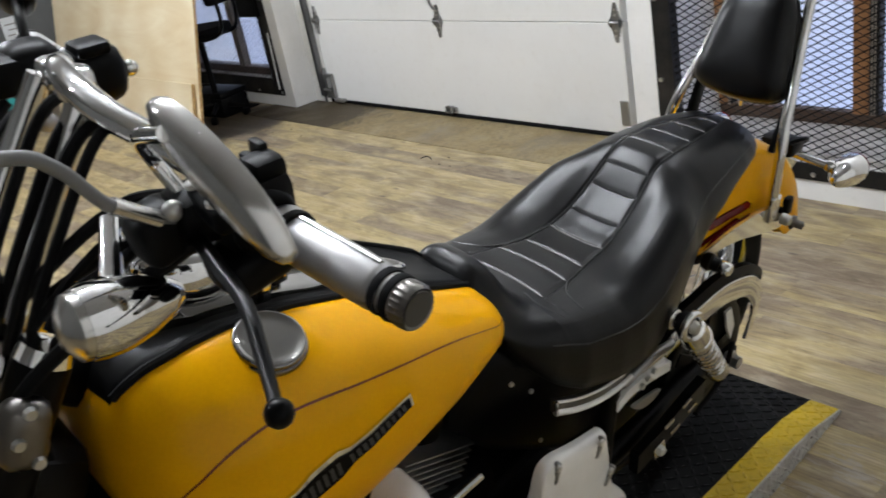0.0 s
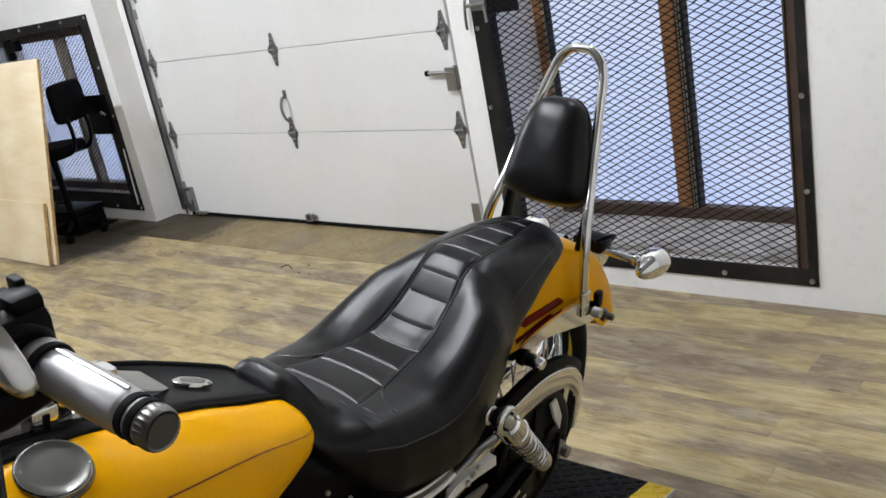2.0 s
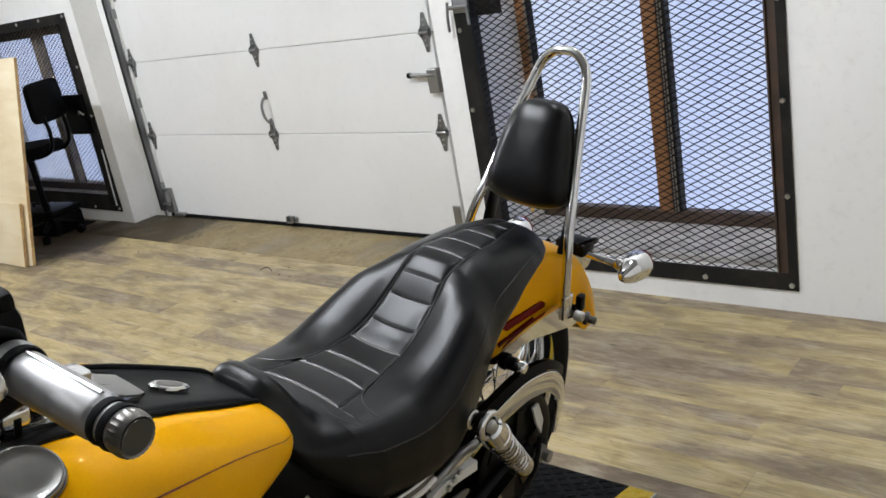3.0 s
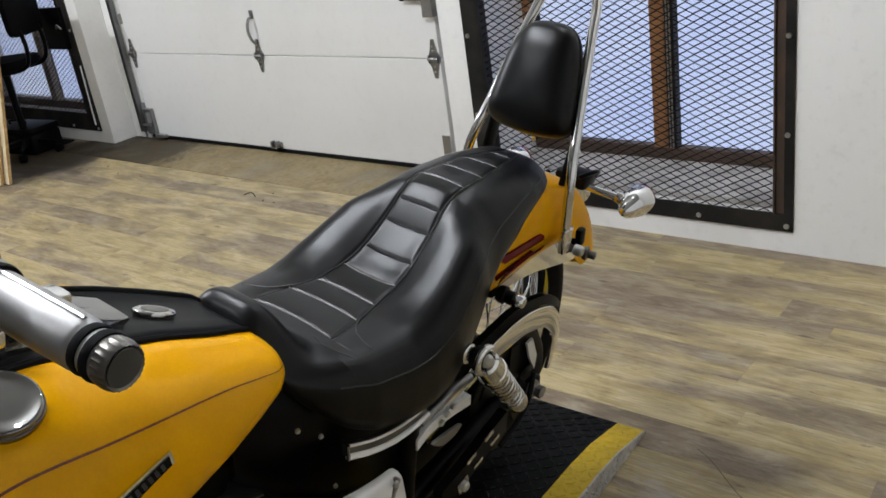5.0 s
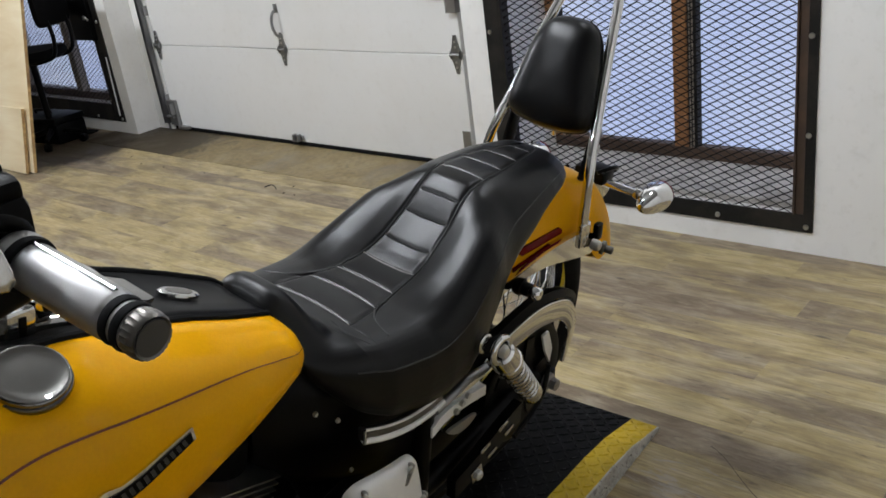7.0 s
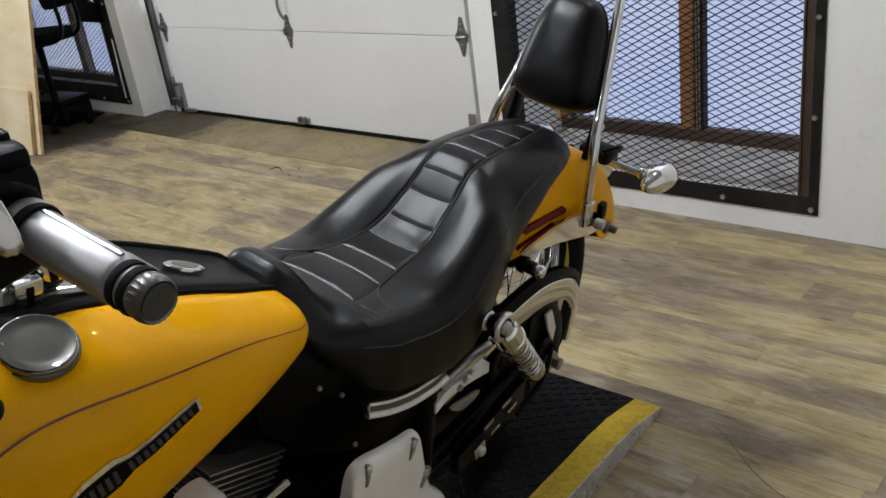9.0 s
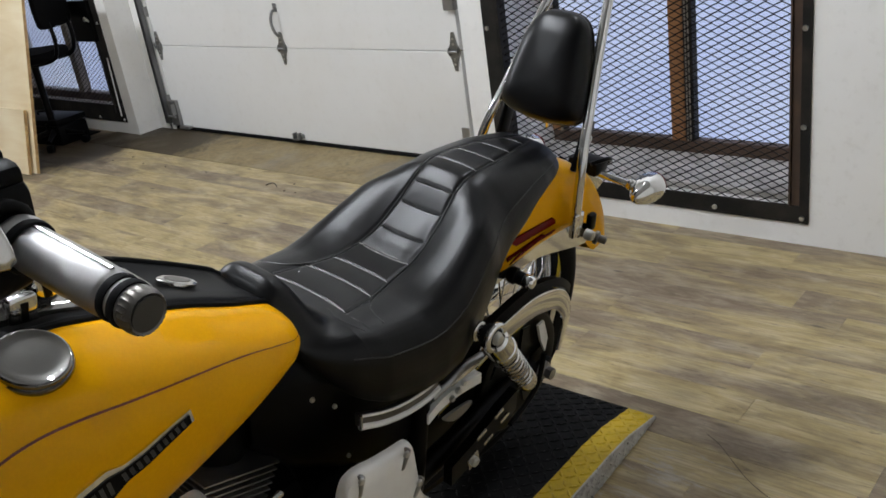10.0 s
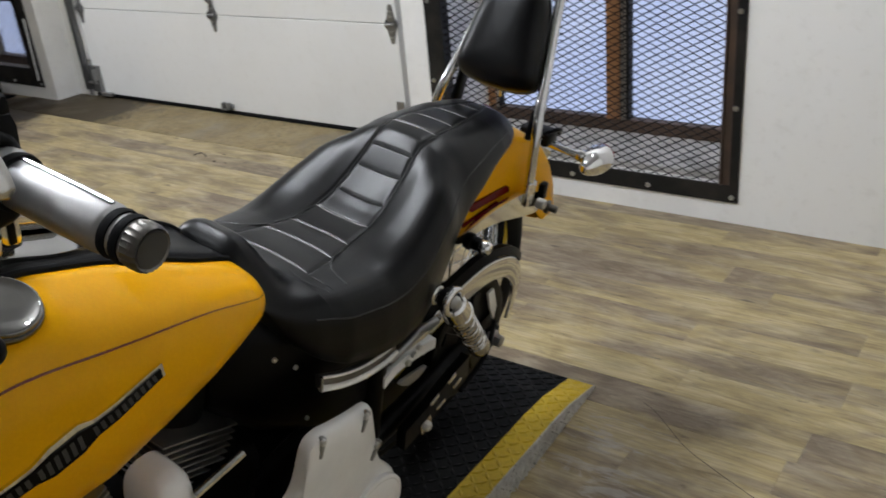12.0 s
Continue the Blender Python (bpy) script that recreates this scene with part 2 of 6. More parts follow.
def subfloor():
    """Bare brown sheeting, mottled and stained by water near the walls."""
    m = mat("stained_subfloor", 0.55)
    k = Net(m)
    v = k.mapped()
    a, b, c3 = k.noise(v, 5, 7, 0.7, 0.8), k.noise(v, 38, 5, 0.7), k.noise(v, 1.7, 6, 0.65, 0.4)
    c = k.ramp(a, [(0.3, (0.20, 0.145, 0.065)), (0.5, (0.31, 0.235, 0.115)), (0.72, (0.43, 0.345, 0.195))])
    c = k.mix(k.ramp(b, [(0.45, G3(0)), (0.75, G3(0.55))]), c, (0.10, 0.07, 0.038))
    c = k.mix(k.ramp(c3, [(0.53, G3(0)), (0.68, G3(0.5))]), c, (0.075, 0.053, 0.028))
    spot = k.n("ShaderNodeVectorMath")
    spot.operation = "DISTANCE"
    k.link(v, spot.inputs[0])
    spot.inputs[1].default_value = (-1.35, -0.25, 0.0)
    wet_or_shade = k.math("ADD", k.ramp(spot.outputs["Value"], [(0.1, G3(0.60)), (0.95, G3(0.0))]), k.math("MULTIPLY", a, 0.8))
    c = k.mix(k.ramp(wet_or_shade, [(0.46, G3(0)), (0.64, G3(0.93))]), c, (0.034, 0.023, 0.011))
    k.to("Base Color", c)
    k.to("Roughness", k.ramp(c3, [(0.45, G3(0.62)), (0.65, G3(0.3))]))
    k.bump(b, 0.3, 0.002)
    return m


M["paint"] = bike_paint()
M["leather"] = leather("black_seat_vinyl")
M["plank"] = plank_wood()
M["ply"] = plywood("pine_plywood", (0.90, 0.79, 0.57), (0.74, 0.58, 0.34), 0.5)
M["ply_edge"] = plywood("plywood_edge", (0.62, 0.42, 0.18), (0.26, 0.14, 0.055), 2.0)
M["sub"] = subfloor()
M["tread_black"] = tread("black_tread_plate", (0.0035, 0.0035, 0.0035), 0.5, 0.0, (0.014, 0.014, 0.013), 0.5)
M["tread_black"].node_tree.nodes["Principled BSDF"].inputs["Specular IOR Level"].default_value = 0.1
M["tread_yellow"] = tread("yellow_tread_plate", (0.62, 0.42, 0.008), 0.45, 0.0, (0.20, 0.145, 0.02), 0.45)
M["tread_steel"] = tread("bare_tread_plate", (0.62, 0.61, 0.59), 0.34, 0.55, (0.16, 0.14, 0.12), 0.6)

glass = mat("window_glass", 0.03)
glass.node_tree.nodes["Principled BSDF"].inputs["Transmission Weight"].default_value = 1.0
M["glass"] = glass
glow = mat("daylight_haze", 1.0, 0.0, (0, 0, 0))
gk = Net(glow)
gk.to("Emission Color", gk.ramp(gk.noise(gk.mapped(), 0.8, 3), [(0.3, (0.52, 0.63, 0.98)), (0.7, (0.67, 0.76, 1.0))]))
gk.b.inputs["Emission Strength"].default_value = 2.9
M["daylight"] = glow
lampglow = mat("lamp_diffuser", 0.5, 0.0, (0.8, 0.8, 0.8))
lampglow.node_tree.nodes["Principled BSDF"].inputs["Emission Color"].default_value = (*WARM, 1)
lampglow.node_tree.nodes["Principled BSDF"].inputs["Emission Strength"].default_value = 6.0
M["diffuser"] = lampglow


# ---- mesh helpers ----
def part(name, bm, material, parent=None, label="", smooth=True, angle=40):
    """Links a bmesh as one mesh object under a thing or a part."""
    bmesh.ops.recalc_face_normals(bm, faces=bm.faces)
    me = bpy.data.meshes.new(name)
    bm.to_mesh(me)
    bm.free()
    if smooth:
        me.shade_smooth()
        me.set_sharp_from_angle(angle=radians(angle))
    me.materials.append(material)
    ob = new(name, me)
    if parent is not None:
        ob.parent = parent
    if label:
        tagged(ob, label)
    return ob


def thing(name, label, category, m=None, group="", kind=""):
    ob = new(name)
    ob.empty_display_size = 0.1
    if m is not None:
        ob.matrix_world = m
    return tagged(ob, label, category, group, kind)


def BM():
    return bmesh.new()


def box(bm, c, s, bevel=0.0, turn=None, seg=2):
    g = bmesh.ops.create_cube(bm, size=1.0)
    vs = g["verts"]
    for v in vs:
        v.co = Vector((v.co.x * s[0], v.co.y * s[1], v.co.z * s[2]))
    if bevel > 0:
        es = list({e for v in vs for e in v.link_edges})
        r = bmesh.ops.bevel(bm, geom=es, offset=bevel, segments=seg, affect="EDGES", profile=0.5)
        vs = list({v for f in r["faces"] for v in f.verts} | {v for v in vs if v.is_valid})
    mtx = Matrix.Translation(c) @ (turn.to_4x4() if turn is not None else Matrix())
    for v in vs:
        v.co = mtx @ v.co
    return bm


def catmull(pts, n=6, closed=False):
    P = [Vector(p) for p in pts]
    out, L = [], len(P)
    rng = range(L if closed else L - 1)
    for i in rng:
        if closed:
            a, b, c, d = P[i - 1], P[i], P[(i + 1) % L], P[(i + 2) % L]
        else:
            b, c = P[i], P[i + 1]
            a = P[i - 1] if i else b * 2 - c
            d = P[i + 2] if i + 2 < L else c * 2 - b
        for k in range(n):
            t = k / n
            out.append(0.5 * ((2 * b) + (c - a) * t + (2 * a - 5 * b + 4 * c - d) * t * t + (3 * b - a - 3 * c + d) * t ** 3))
    if not closed:
        out.append(P[-1])
    return out


def loft(bm, rings, cap=True, closed=True):
    rows = [[bm.verts.new(p) for p in r] for r in rings]
    n = len(rows[0])
    for a, b in zip(rows, rows[1:]):
        for i in range(n if closed else n - 1):
            j = (i + 1) % n
            bm.faces.new((a[i], a[j], b[j], b[i]))
    if cap and closed:
        bm.faces.new(rows[0][::-1])
        bm.faces.new(rows[-1])
    return bm


def tube(bm, pts, r, seg=12, closed=False, cap=True):
    P = [Vector(p) for p in pts]
    n = len(P)
    R = r if isinstance(r, (list, tuple)) else [r] * n
    up = Vector((0.13, 0.21, 0.97))
    rings, prev = [], None
    for i, p in enumerate(P):
        if closed:
            d = (P[(i + 1) % n] - P[i - 1]).normalized()
        else:
            d = (P[min(i + 1, n - 1)] - P[max(i - 1, 0)]).normalized()
        if prev is None:
            side = d.cross(up)
            if side.length < 0.05:
                side = d.cross(Vector((1, 0, 0)))
        else:
            side = prev - d * prev.dot(d)
        side.normalize()
        prev = side
        w = side.cross(d)
        rings.append([p + (side * math.cos(a) + w * math.sin(a)) * R[i] for a in (2 * math.pi * k / seg for k in range(seg))])
    if closed:
        rings.append(rings[0])
    return loft(bm, rings, cap and not closed)


def lathe(bm, profile, origin=(0, 0, 0), axis=(0, 0, 1), seg=24):
    """Profile of (radius, height) turned about the axis."""
    q = Vector((0, 0, 1)).rotation_difference(Vector(axis).normalized()).to_matrix()
    o = Vector(origin)
    rings = [[o + q @ Vector((max(r, 1e-4) * math.cos(2 * math.pi * k / seg), max(r, 1e-4) * math.sin(2 * math.pi * k / seg), h)) for k in range(seg)] for r, h in profile]
    return loft(bm, rings)


def slab(bm, outline, origin, ux, uy, thick, bevel=0.0):
    """A flat outline in the plane (ux, uy) with a thickness along ux x uy."""
    o, ux, uy = Vector(origin), Vector(ux).normalized(), Vector(uy).normalized()
    w = ux.cross(uy).normalized()
    cx = sum(p[0] for p in outline) / len(outline)
    cy = sum(p[1] for p in outline) / len(outline)
    rings = []
    steps = [(0, bevel), (bevel, 0), (thick - bevel, 0), (thick, bevel)] if bevel else [(0, 0), (thick, 0)]
    size = max(max(abs(p[0] - cx), abs(p[1] - cy)) for p in outline)
    for h, inset in steps:
        f = 1 - inset / size
        rings.append([o + ux * (cx + (p[0] - cx) * f) + uy * (cy + (p[1] - cy) * f) + w * h for p in outline])
    return loft(bm, rings)


def ball(bm, c, r, scale=(1, 1, 1), u=14, v=9):
    g = bmesh.ops.create_uvsphere(bm, u_segments=u, v_segments=v, radius=r)
    for k in g["verts"]:
        k.co = Vector((k.co.x * scale[0], k.co.y * scale[1], k.co.z * scale[2])) + Vector(c)
    return bm


def bolt_head(bm, p, n, r=0.009, h=0.006):
    return lathe(bm, [(r, 0), (r, h * 0.5), (r * 0.8, h), (0, h)], p, n, 8)

# ---- the room ----
WALL_L, WALL_R = -0.17, -0.33      # front faces of the two window walls
X0, X1, Y0 = -4.6, 5.6, -6.6       # room's ends


def wall(name, c, s, label, paint="dark_wall"):
    o = part(name, box(BM(), c, s), M[paint], smooth=False)
    return tagged(o, label, "wall", kind="structure")


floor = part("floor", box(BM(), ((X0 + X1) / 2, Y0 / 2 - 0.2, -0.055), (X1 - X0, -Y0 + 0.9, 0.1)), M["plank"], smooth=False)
tagged(floor, "weathered grey-beige vinyl plank floor", "floor", kind="structure")
ceiling = part("ceiling", box(BM(), ((X0 + X1) / 2, Y0 / 2 + 0.2, CEILING + 0.05), (X1 - X0 + 0.4, -Y0 + 1.2, 0.1)), M["ceiling"], smooth=False)
tagged(ceiling, "light grey painted ceiling", "ceiling", kind="structure")
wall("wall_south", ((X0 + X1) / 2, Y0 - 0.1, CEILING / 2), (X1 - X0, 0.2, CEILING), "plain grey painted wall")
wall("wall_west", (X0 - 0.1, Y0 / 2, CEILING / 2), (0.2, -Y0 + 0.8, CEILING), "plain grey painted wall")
wall("wall_east", (X1 + 0.1, Y0 / 2, CEILING / 2), (0.2, -Y0 + 0.8, CEILING), "plain white painted wall", "wall")


def window_wall(name, xa, xb, yf, depth, ox0, ox1, oz0, oz1, label, splay=0.0):
    """A thick wall with one opening right through it."""
    bm = BM()
    yc = yf + depth / 2
    plan = [(xa, yf), (ox0, yf), (ox0 - splay, yf + depth), (xa, yf + depth)]
    loft(bm, [[(px, py, z) for px, py in plan] for z in (0.0, CEILING)])
    box(bm, ((ox1 + xb) / 2, yc, CEILING / 2), (xb - ox1, depth, CEILING))
    box(bm, ((ox0 + ox1 - splay) / 2, yc, oz0 / 2), (ox1 - ox0 + splay - 0.001, depth - 0.001, oz0))
    box(bm, ((ox0 + ox1 - splay) / 2, yc, (oz1 + CEILING) / 2), (ox1 - ox0 + splay - 0.001, depth - 0.001, CEILING - oz1))
    o = part(name, bm, M["wall"], smooth=False)
    return tagged(o, label, "wall", kind="structure")


WIN2 = (1.655, 2.905, 0.078, 1.98)
WIN1 = (-3.45, -1.49, 0.078, 1.36)
window_wall("wall_north_a", 1.535, X1, WALL_R, 0.42, WIN2[0] + 0.06, WIN2[1] - 0.06, WIN2[2] + 0.06, WIN2[3] - 0.06, "white painted wall round a caged window", 0.015)
window_wall("wall_north_b", X0, -1.385, WALL_L, 0.42, WIN1[0] + 0.06, WIN1[1] - 0.06, WIN1[2] + 0.06, WIN1[3] - 0.06, "white painted pier wall beside the garage door")
o = part("wall_north_c", box(BM(), (0.075, 0.15, 2.55), (2.92, 0.12, 0.9)), M["wall"], smooth=False)
tagged(o, "white wall above the garage door", "wall", kind="structure")
o = part("wall_north_d", box(BM(), (-1.303, 0.06, CEILING / 2), (0.162, 0.13, CEILING)), M["wall"], smooth=False)
tagged(o, "white door jamb wall", "wall", kind="structure")
o = part("wall_north_e", box(BM(), (1.36, 0.14, CEILING / 2), (0.348, 0.12, CEILING)), M["wall"], smooth=False)
tagged(o, "white door jamb wall", "wall", kind="structure")

# stained strip of bare subfloor in the door's recess
bm = BM()
box(bm, (-0.07, -0.1775, 0.0), (3.2, 0.435, 0.006), 0.001)
o = part("subfloor_strip", bm, M["sub"], smooth=False)
tagged(o, "stained brown bare plywood strip before the door", "floor", kind="structure")

# ---- sectional garage door ----
gdoor = thing("garage_door", "white sectional overhead garage door, shut", "garage door", pose(0, 0, 0), kind="structure")
DX0, DX1 = -1.215, 1.232
SEAMS = [0.022, 0.540, 0.998, 1.455, 1.912, 2.25]
for za, zb in zip(SEAMS, SEAMS[1:]):
    bm = BM()
    box(bm, ((DX0 + DX1) / 2, 0.03, (za + zb) / 2), (DX1 - DX0, 0.045, zb - za - 0.0025), 0.004)
    part("door_section", bm, M["door"], gdoor, smooth=False)
part("bottom_seal", tube(BM(), [(DX0, 0.012, 0.013), (DX1, 0.012, 0.013)], 0.012, 8), M["rubber"], gdoor, "black rubber seal")


def hinge(x, z, wide=1.0):
    """Diamond-shaped steel hinge with a knuckle, on a section joint."""
    bm = BM()
    w = 0.034 * wide
    out = [(-w, -0.010), (-w * 0.62, -0.03), (-0.007, -0.088), (0.007, -0.088), (w * 0.62, -0.03), (w, -0.010), (w, 0.010), (w * 0.62, 0.03), (0.007, 0.088), (-0.007, 0.088), (-w * 0.62, 0.03), (-w, 0.010)]
    slab(bm, out, (x, 0.0075, z), (1, 0, 0), (0, 0, 1), 0.006)
    h = part("hinge", bm, M["steel"], gdoor, "galvanised steel hinge", smooth=False)
    bm = BM()
    tube(bm, [(x - w * 0.85, -0.006, z), (x + w * 0.85, -0.006, z)], 0.008, 8)
    box(bm, (x - w * 0.7, -0.001, z), (0.005, 0.016, 0.034))
    box(bm, (x + w * 0.7, -0.001, z), (0.005, 0.016, 0.034))
    part("knuckle", bm, M["steel"], h, smooth=False)
    bm = BM()
    for dz in (-0.058, -0.034, 0.034, 0.058):
        bolt_head(bm, (x, 0.0015, z + dz), (0, -1, 0), 0.006, 0.004)
    part("bolt", bm, M["bolt"], h)


for z in SEAMS[1:5]:
    for x in (DX0 + 0.028, 0.0, DX1 - 0.03):
        hinge(x, z)


def roller_bracket(x, z):
    bm = BM()
    box(bm, (x, -0.006, z), (0.085, 0.026, 0.16), 0.004)
    box(bm, (x + (0.03 if x < 0 else -0.03), -0.025, z + 0.03), (0.012, 0.05, 0.07), 0.003)
    tube(bm, [(x - 0.05, -0.03, z - 0.02), (x + 0.03, -0.03, z - 0.02)], 0.009, 8)
    part("corner_bracket", bm, M["steel"], gdoor, "galvanised corner bracket", smooth=False)


roller_bracket(DX0 + 0.035, 0.115)
part("corner_plate", box(BM(), (DX1 - 0.026, 0.004, 0.125), (0.045, 0.006, 0.115), 0.002), M["satin"], gdoor, "light grey steel corner plate", smooth=False)
bm = BM()
box(bm, (0.0, -0.004, 0.05), (0.07, 0.02, 0.026), 0.003)
box(bm, (0.0, -0.02, 0.04), (0.05, 0.035, 0.01), 0.003)
box(bm, (-0.018, -0.02, 0.056), (0.012, 0.03, 0.035), 0.002)
box(bm, (0.018, -0.02, 0.056), (0.012, 0.03, 0.035), 0.002)
part("lift_bracket", bm, M["steel"], gdoor, "steel lift bracket", smooth=False)
bm = BM()
box(bm, (-1.09, -0.012, 0.026), (0.1, 0.03, 0.02), 0.003)
part("seal_clip", bm, M["satin"], gdoor, "white seal retainer", smooth=False)
# pull handle
bm = BM()
tube(bm, catmull([(0.0, 0.0, 0.742), (0.0, -0.018, 0.735), (-0.006, -0.03, 0.70), (-0.005, -0.031, 0.66), (0.0, -0.022, 0.625), (0.005, -0.004, 0.605)], 5), 0.0075, 8)
box(bm, (0.002, 0.004, 0.755), (0.026, 0.006, 0.045), 0.002)
box(bm, (0.004, 0.004, 0.60), (0.026, 0.006, 0.04), 0.002)
part("pull_handle", bm, M["steel"], gdoor, "grey steel pull handle")
# slide lock
lock = part("slide_lock", box(BM(), (1.225, -0.012, 0.785), (0.06, 0.035, 0.11), 0.004), M["satin"], gdoor, "grey steel slide lock", smooth=False)
part("lock_bolt", tube(BM(), [(1.09, -0.022, 0.815), (1.24, -0.022, 0.81)], 0.010, 8), M["steel"], lock)
part("lock_tip", tube(BM(), [(1.078, -0.022, 0.815), (1.095, -0.022, 0.815)], 0.013, 8), M["plastic"], lock)

# vertical tracks beside the door
for x, sgn in ((-1.240, 1), (1.36, -1)):
    tr = thing("door_track", "galvanised steel roller track of the garage door", "track", pose(0, 0, 0), group="door tracks", kind="structure")
    bm = BM()
    box(bm, (x, -0.012, 1.2), (0.028, 0.004, 2.3))
    box(bm, (x - 0.014, -0.027, 1.2), (0.004, 0.032, 2.3))
    box(bm, (x + 0.014, -0.027, 1.2), (0.004, 0.032, 2.3))
    part("channel", bm, M["track"], tr, smooth=False)
    bm = BM()
    wide = 0.008 if sgn > 0 else 0.028
    box(bm, (x - sgn * (0.016 + wide / 2), 0.03, 1.2), (wide, 0.09, 2.4))
    part("angle_iron", bm, M["dark_steel"] if sgn < 0 else M["steel"], tr, smooth=False)
    for z in (0.2, 0.75, 1.3, 1.85):
        part("clip", box(BM(), (x, -0.006, z), (0.05, 0.03, 0.06), 0.003), M["steel"], tr, smooth=False)


# ---- caged windows ----
def screen(bm, x0, x1, z0, z1, y, lwd=0.0508, swd=0.0130, r=0.0018):
    """Expanded metal: zigzag strands that meet at the knuckles."""
    nz = int((z1 - z0) / swd)
    nx = int((x1 - x0) / (lwd / 2))
    for k in range(nz + 1):
        za = z0 + k * swd
        up = 1 if k % 2 == 0 else -1
        pts = []
        for i in range(nx + 1):
            u = up if i % 2 == 0 else -up
            z = za + u * (swd / 2 - 0.0012)
            pts.append((min(x0 + i * lwd / 2, x1), y + 0.0022 * u, z))
        a = [bm.verts.new((px, py - 0.0022, pz + r)) for px, py, pz in pts]
        b = [bm.verts.new((px, py + 0.0022, pz + r * 0.2)) for px, py, pz in pts]
        c = [bm.verts.new((px, py, pz - r)) for px, py, pz in pts]
        for i in range(nx):
            for p, q in ((a, b), (b, c), (c, a)):
                bm.faces.new((p[i], p[i + 1], q[i + 1], q[i]))


def caged_window(name, dims, yf, mullions, label, deep, wood, low, side, left_out=0.0):
    x0, x1, z0, z1 = dims
    w = thing(name, label, "window", pose(0, 0, 0), kind="structure")
    fw = 0.062
    xl = x0 - left_out
    for nm, c, s in (("frame_bar", ((x0 + x1) / 2, yf - 0.004, z0 + low / 2), (x1 - x0, 0.008, low)), ("frame_bar", ((x0 + x1) / 2, yf - 0.004, z1 - fw / 2), (x1 - x0, 0.008, fw)),
                     ("frame_bar", (x0 + 0.034, yf - 0.0045, (z0 + low + z1 - fw) / 2), (0.068, 0.009, z1 - z0 - fw - low + 0.001)), ("frame_bar", (x1 - side / 2, yf - 0.0045, (z0 + low + z1 - fw) / 2), (side, 0.009, z1 - z0 - fw - low + 0.001))):
        fr = part(nm, box(BM(), c, s, 0.0015), M["dark_steel"], w, "dark mill-scale steel angle", smooth=False)
    # inner flange that holds the mesh
    bm = BM()
    box(bm, (x1 - side - 0.019, yf + 0.012, (z0 + z1) / 2), (0.036, 0.034, z1 - z0 - 0.1))
    box(bm, (x1 - side - 0.030, yf - 0.008, (z0 + z1) / 2), (0.004, 0.012, z1 - z0 - 0.12))
    part("inner_flange", bm, M["flange"] if wood == "brown_wood" else M["dark_steel"], w, "rusty brown inner frame strip" if wood == "brown_wood" else "", smooth=False)
    bm = BM()
    box(bm, (x0 + 0.074, yf + 0.016, (z0 + z1) / 2), (0.008, 0.05, z1 - z0 - 0.1))
    part("inner_flange", bm, M["dark_steel"], w, smooth=False)
    bm = BM()
    screen(bm, x0 + 0.06, x1 - 0.05, z0 + 0.05, z1 - 0.05, yf + 0.006, r=0.0023 if wood == "brown_wood" else 0.0015)
    part("mesh_screen", bm, M["mesh"], w, "black expanded-metal security mesh", smooth=False)
    n = round((z1 - z0 - 0.04) / 0.31)
    for i in range(n + 1):
        bz = z0 + 0.02 + i * (z1 - z0 - 0.04) / n
        for bx_ in (x0 + 0.02, x1 - 0.02):
            part("bolt", bolt_head(BM(), (bx_, yf - 0.008, bz), (0, -1, 0), 0.0095, 0.007), M["bolt"], w)
    for i in range(1, 4):
        bx_ = x1 - 0.02 - i * 0.30
        for bz in (z0 + 0.022, z1 - 0.022):
            part("bolt", bolt_head(BM(), (bx_, yf - 0.008, bz), (0, -1, 0), 0.0095, 0.007), M["bolt"], w)
    # wooden window behind, with its sill
    yb = yf + deep
    zs = z0 + 0.062
    bm = BM()
    box(bm, ((xl + x1) / 2, (yf + yb) / 2 + 0.01, zs + 0.012), (x1 - xl - 0.125, yb - yf - 0.03, 0.024), 0.003)
    part("sill", bm, M["sill"], w, "dusty grey concrete sill", smooth=False)
    part("bottom_rail", box(BM(), ((xl + x1) / 2, yb, zs + 0.048), (x1 - xl - 0.125, 0.05, 0.052), 0.004), M["shaded_wood"], w, "brown painted window rail", smooth=False)
    part("top_rail", box(BM(), ((xl + x1) / 2, yb, z1 - 0.09), (x1 - xl - 0.125, 0.05, 0.06), 0.004), M[wood], w, smooth=False)
    for mx, mw, dw in mullions:
        mu = part("mullion", box(BM(), (mx, yb - 0.002, (zs + z1) / 2 + 0.008), (mw, 0.06, z1 - zs - 0.126), 0.004), M[wood], w, "brown painted window mullion" if wood == "brown_wood" else "grey-brown window post", smooth=False)
        if wood == "brown_wood":
            part("latch_rail", box(BM(), (mx + mw / 2 + dw / 2, yb - 0.006, (zs + z1) / 2 + 0.008), (dw, 0.045, z1 - zs - 0.127), 0.003), M["dark_steel"], mu, "dark steel sash edge", smooth=False)
            for f in (0.30, 0.62):
                part("sash_bead", box(BM(), (mx + mw / 2 + dw * f, yb - 0.031, (zs + z1) / 2 + 0.008), (0.0045, 0.006, z1 - zs - 0.128)), M["pier"], mu, smooth=False)
    pane = part("pane", box(BM(), ((xl + x1) / 2, yb + 0.012, (zs + z1) / 2), (x1 - xl - 0.13, 0.004, z1 - zs - 0.12)), M["glass"], w, smooth=False)
    pane.visible_shadow = False
    return w


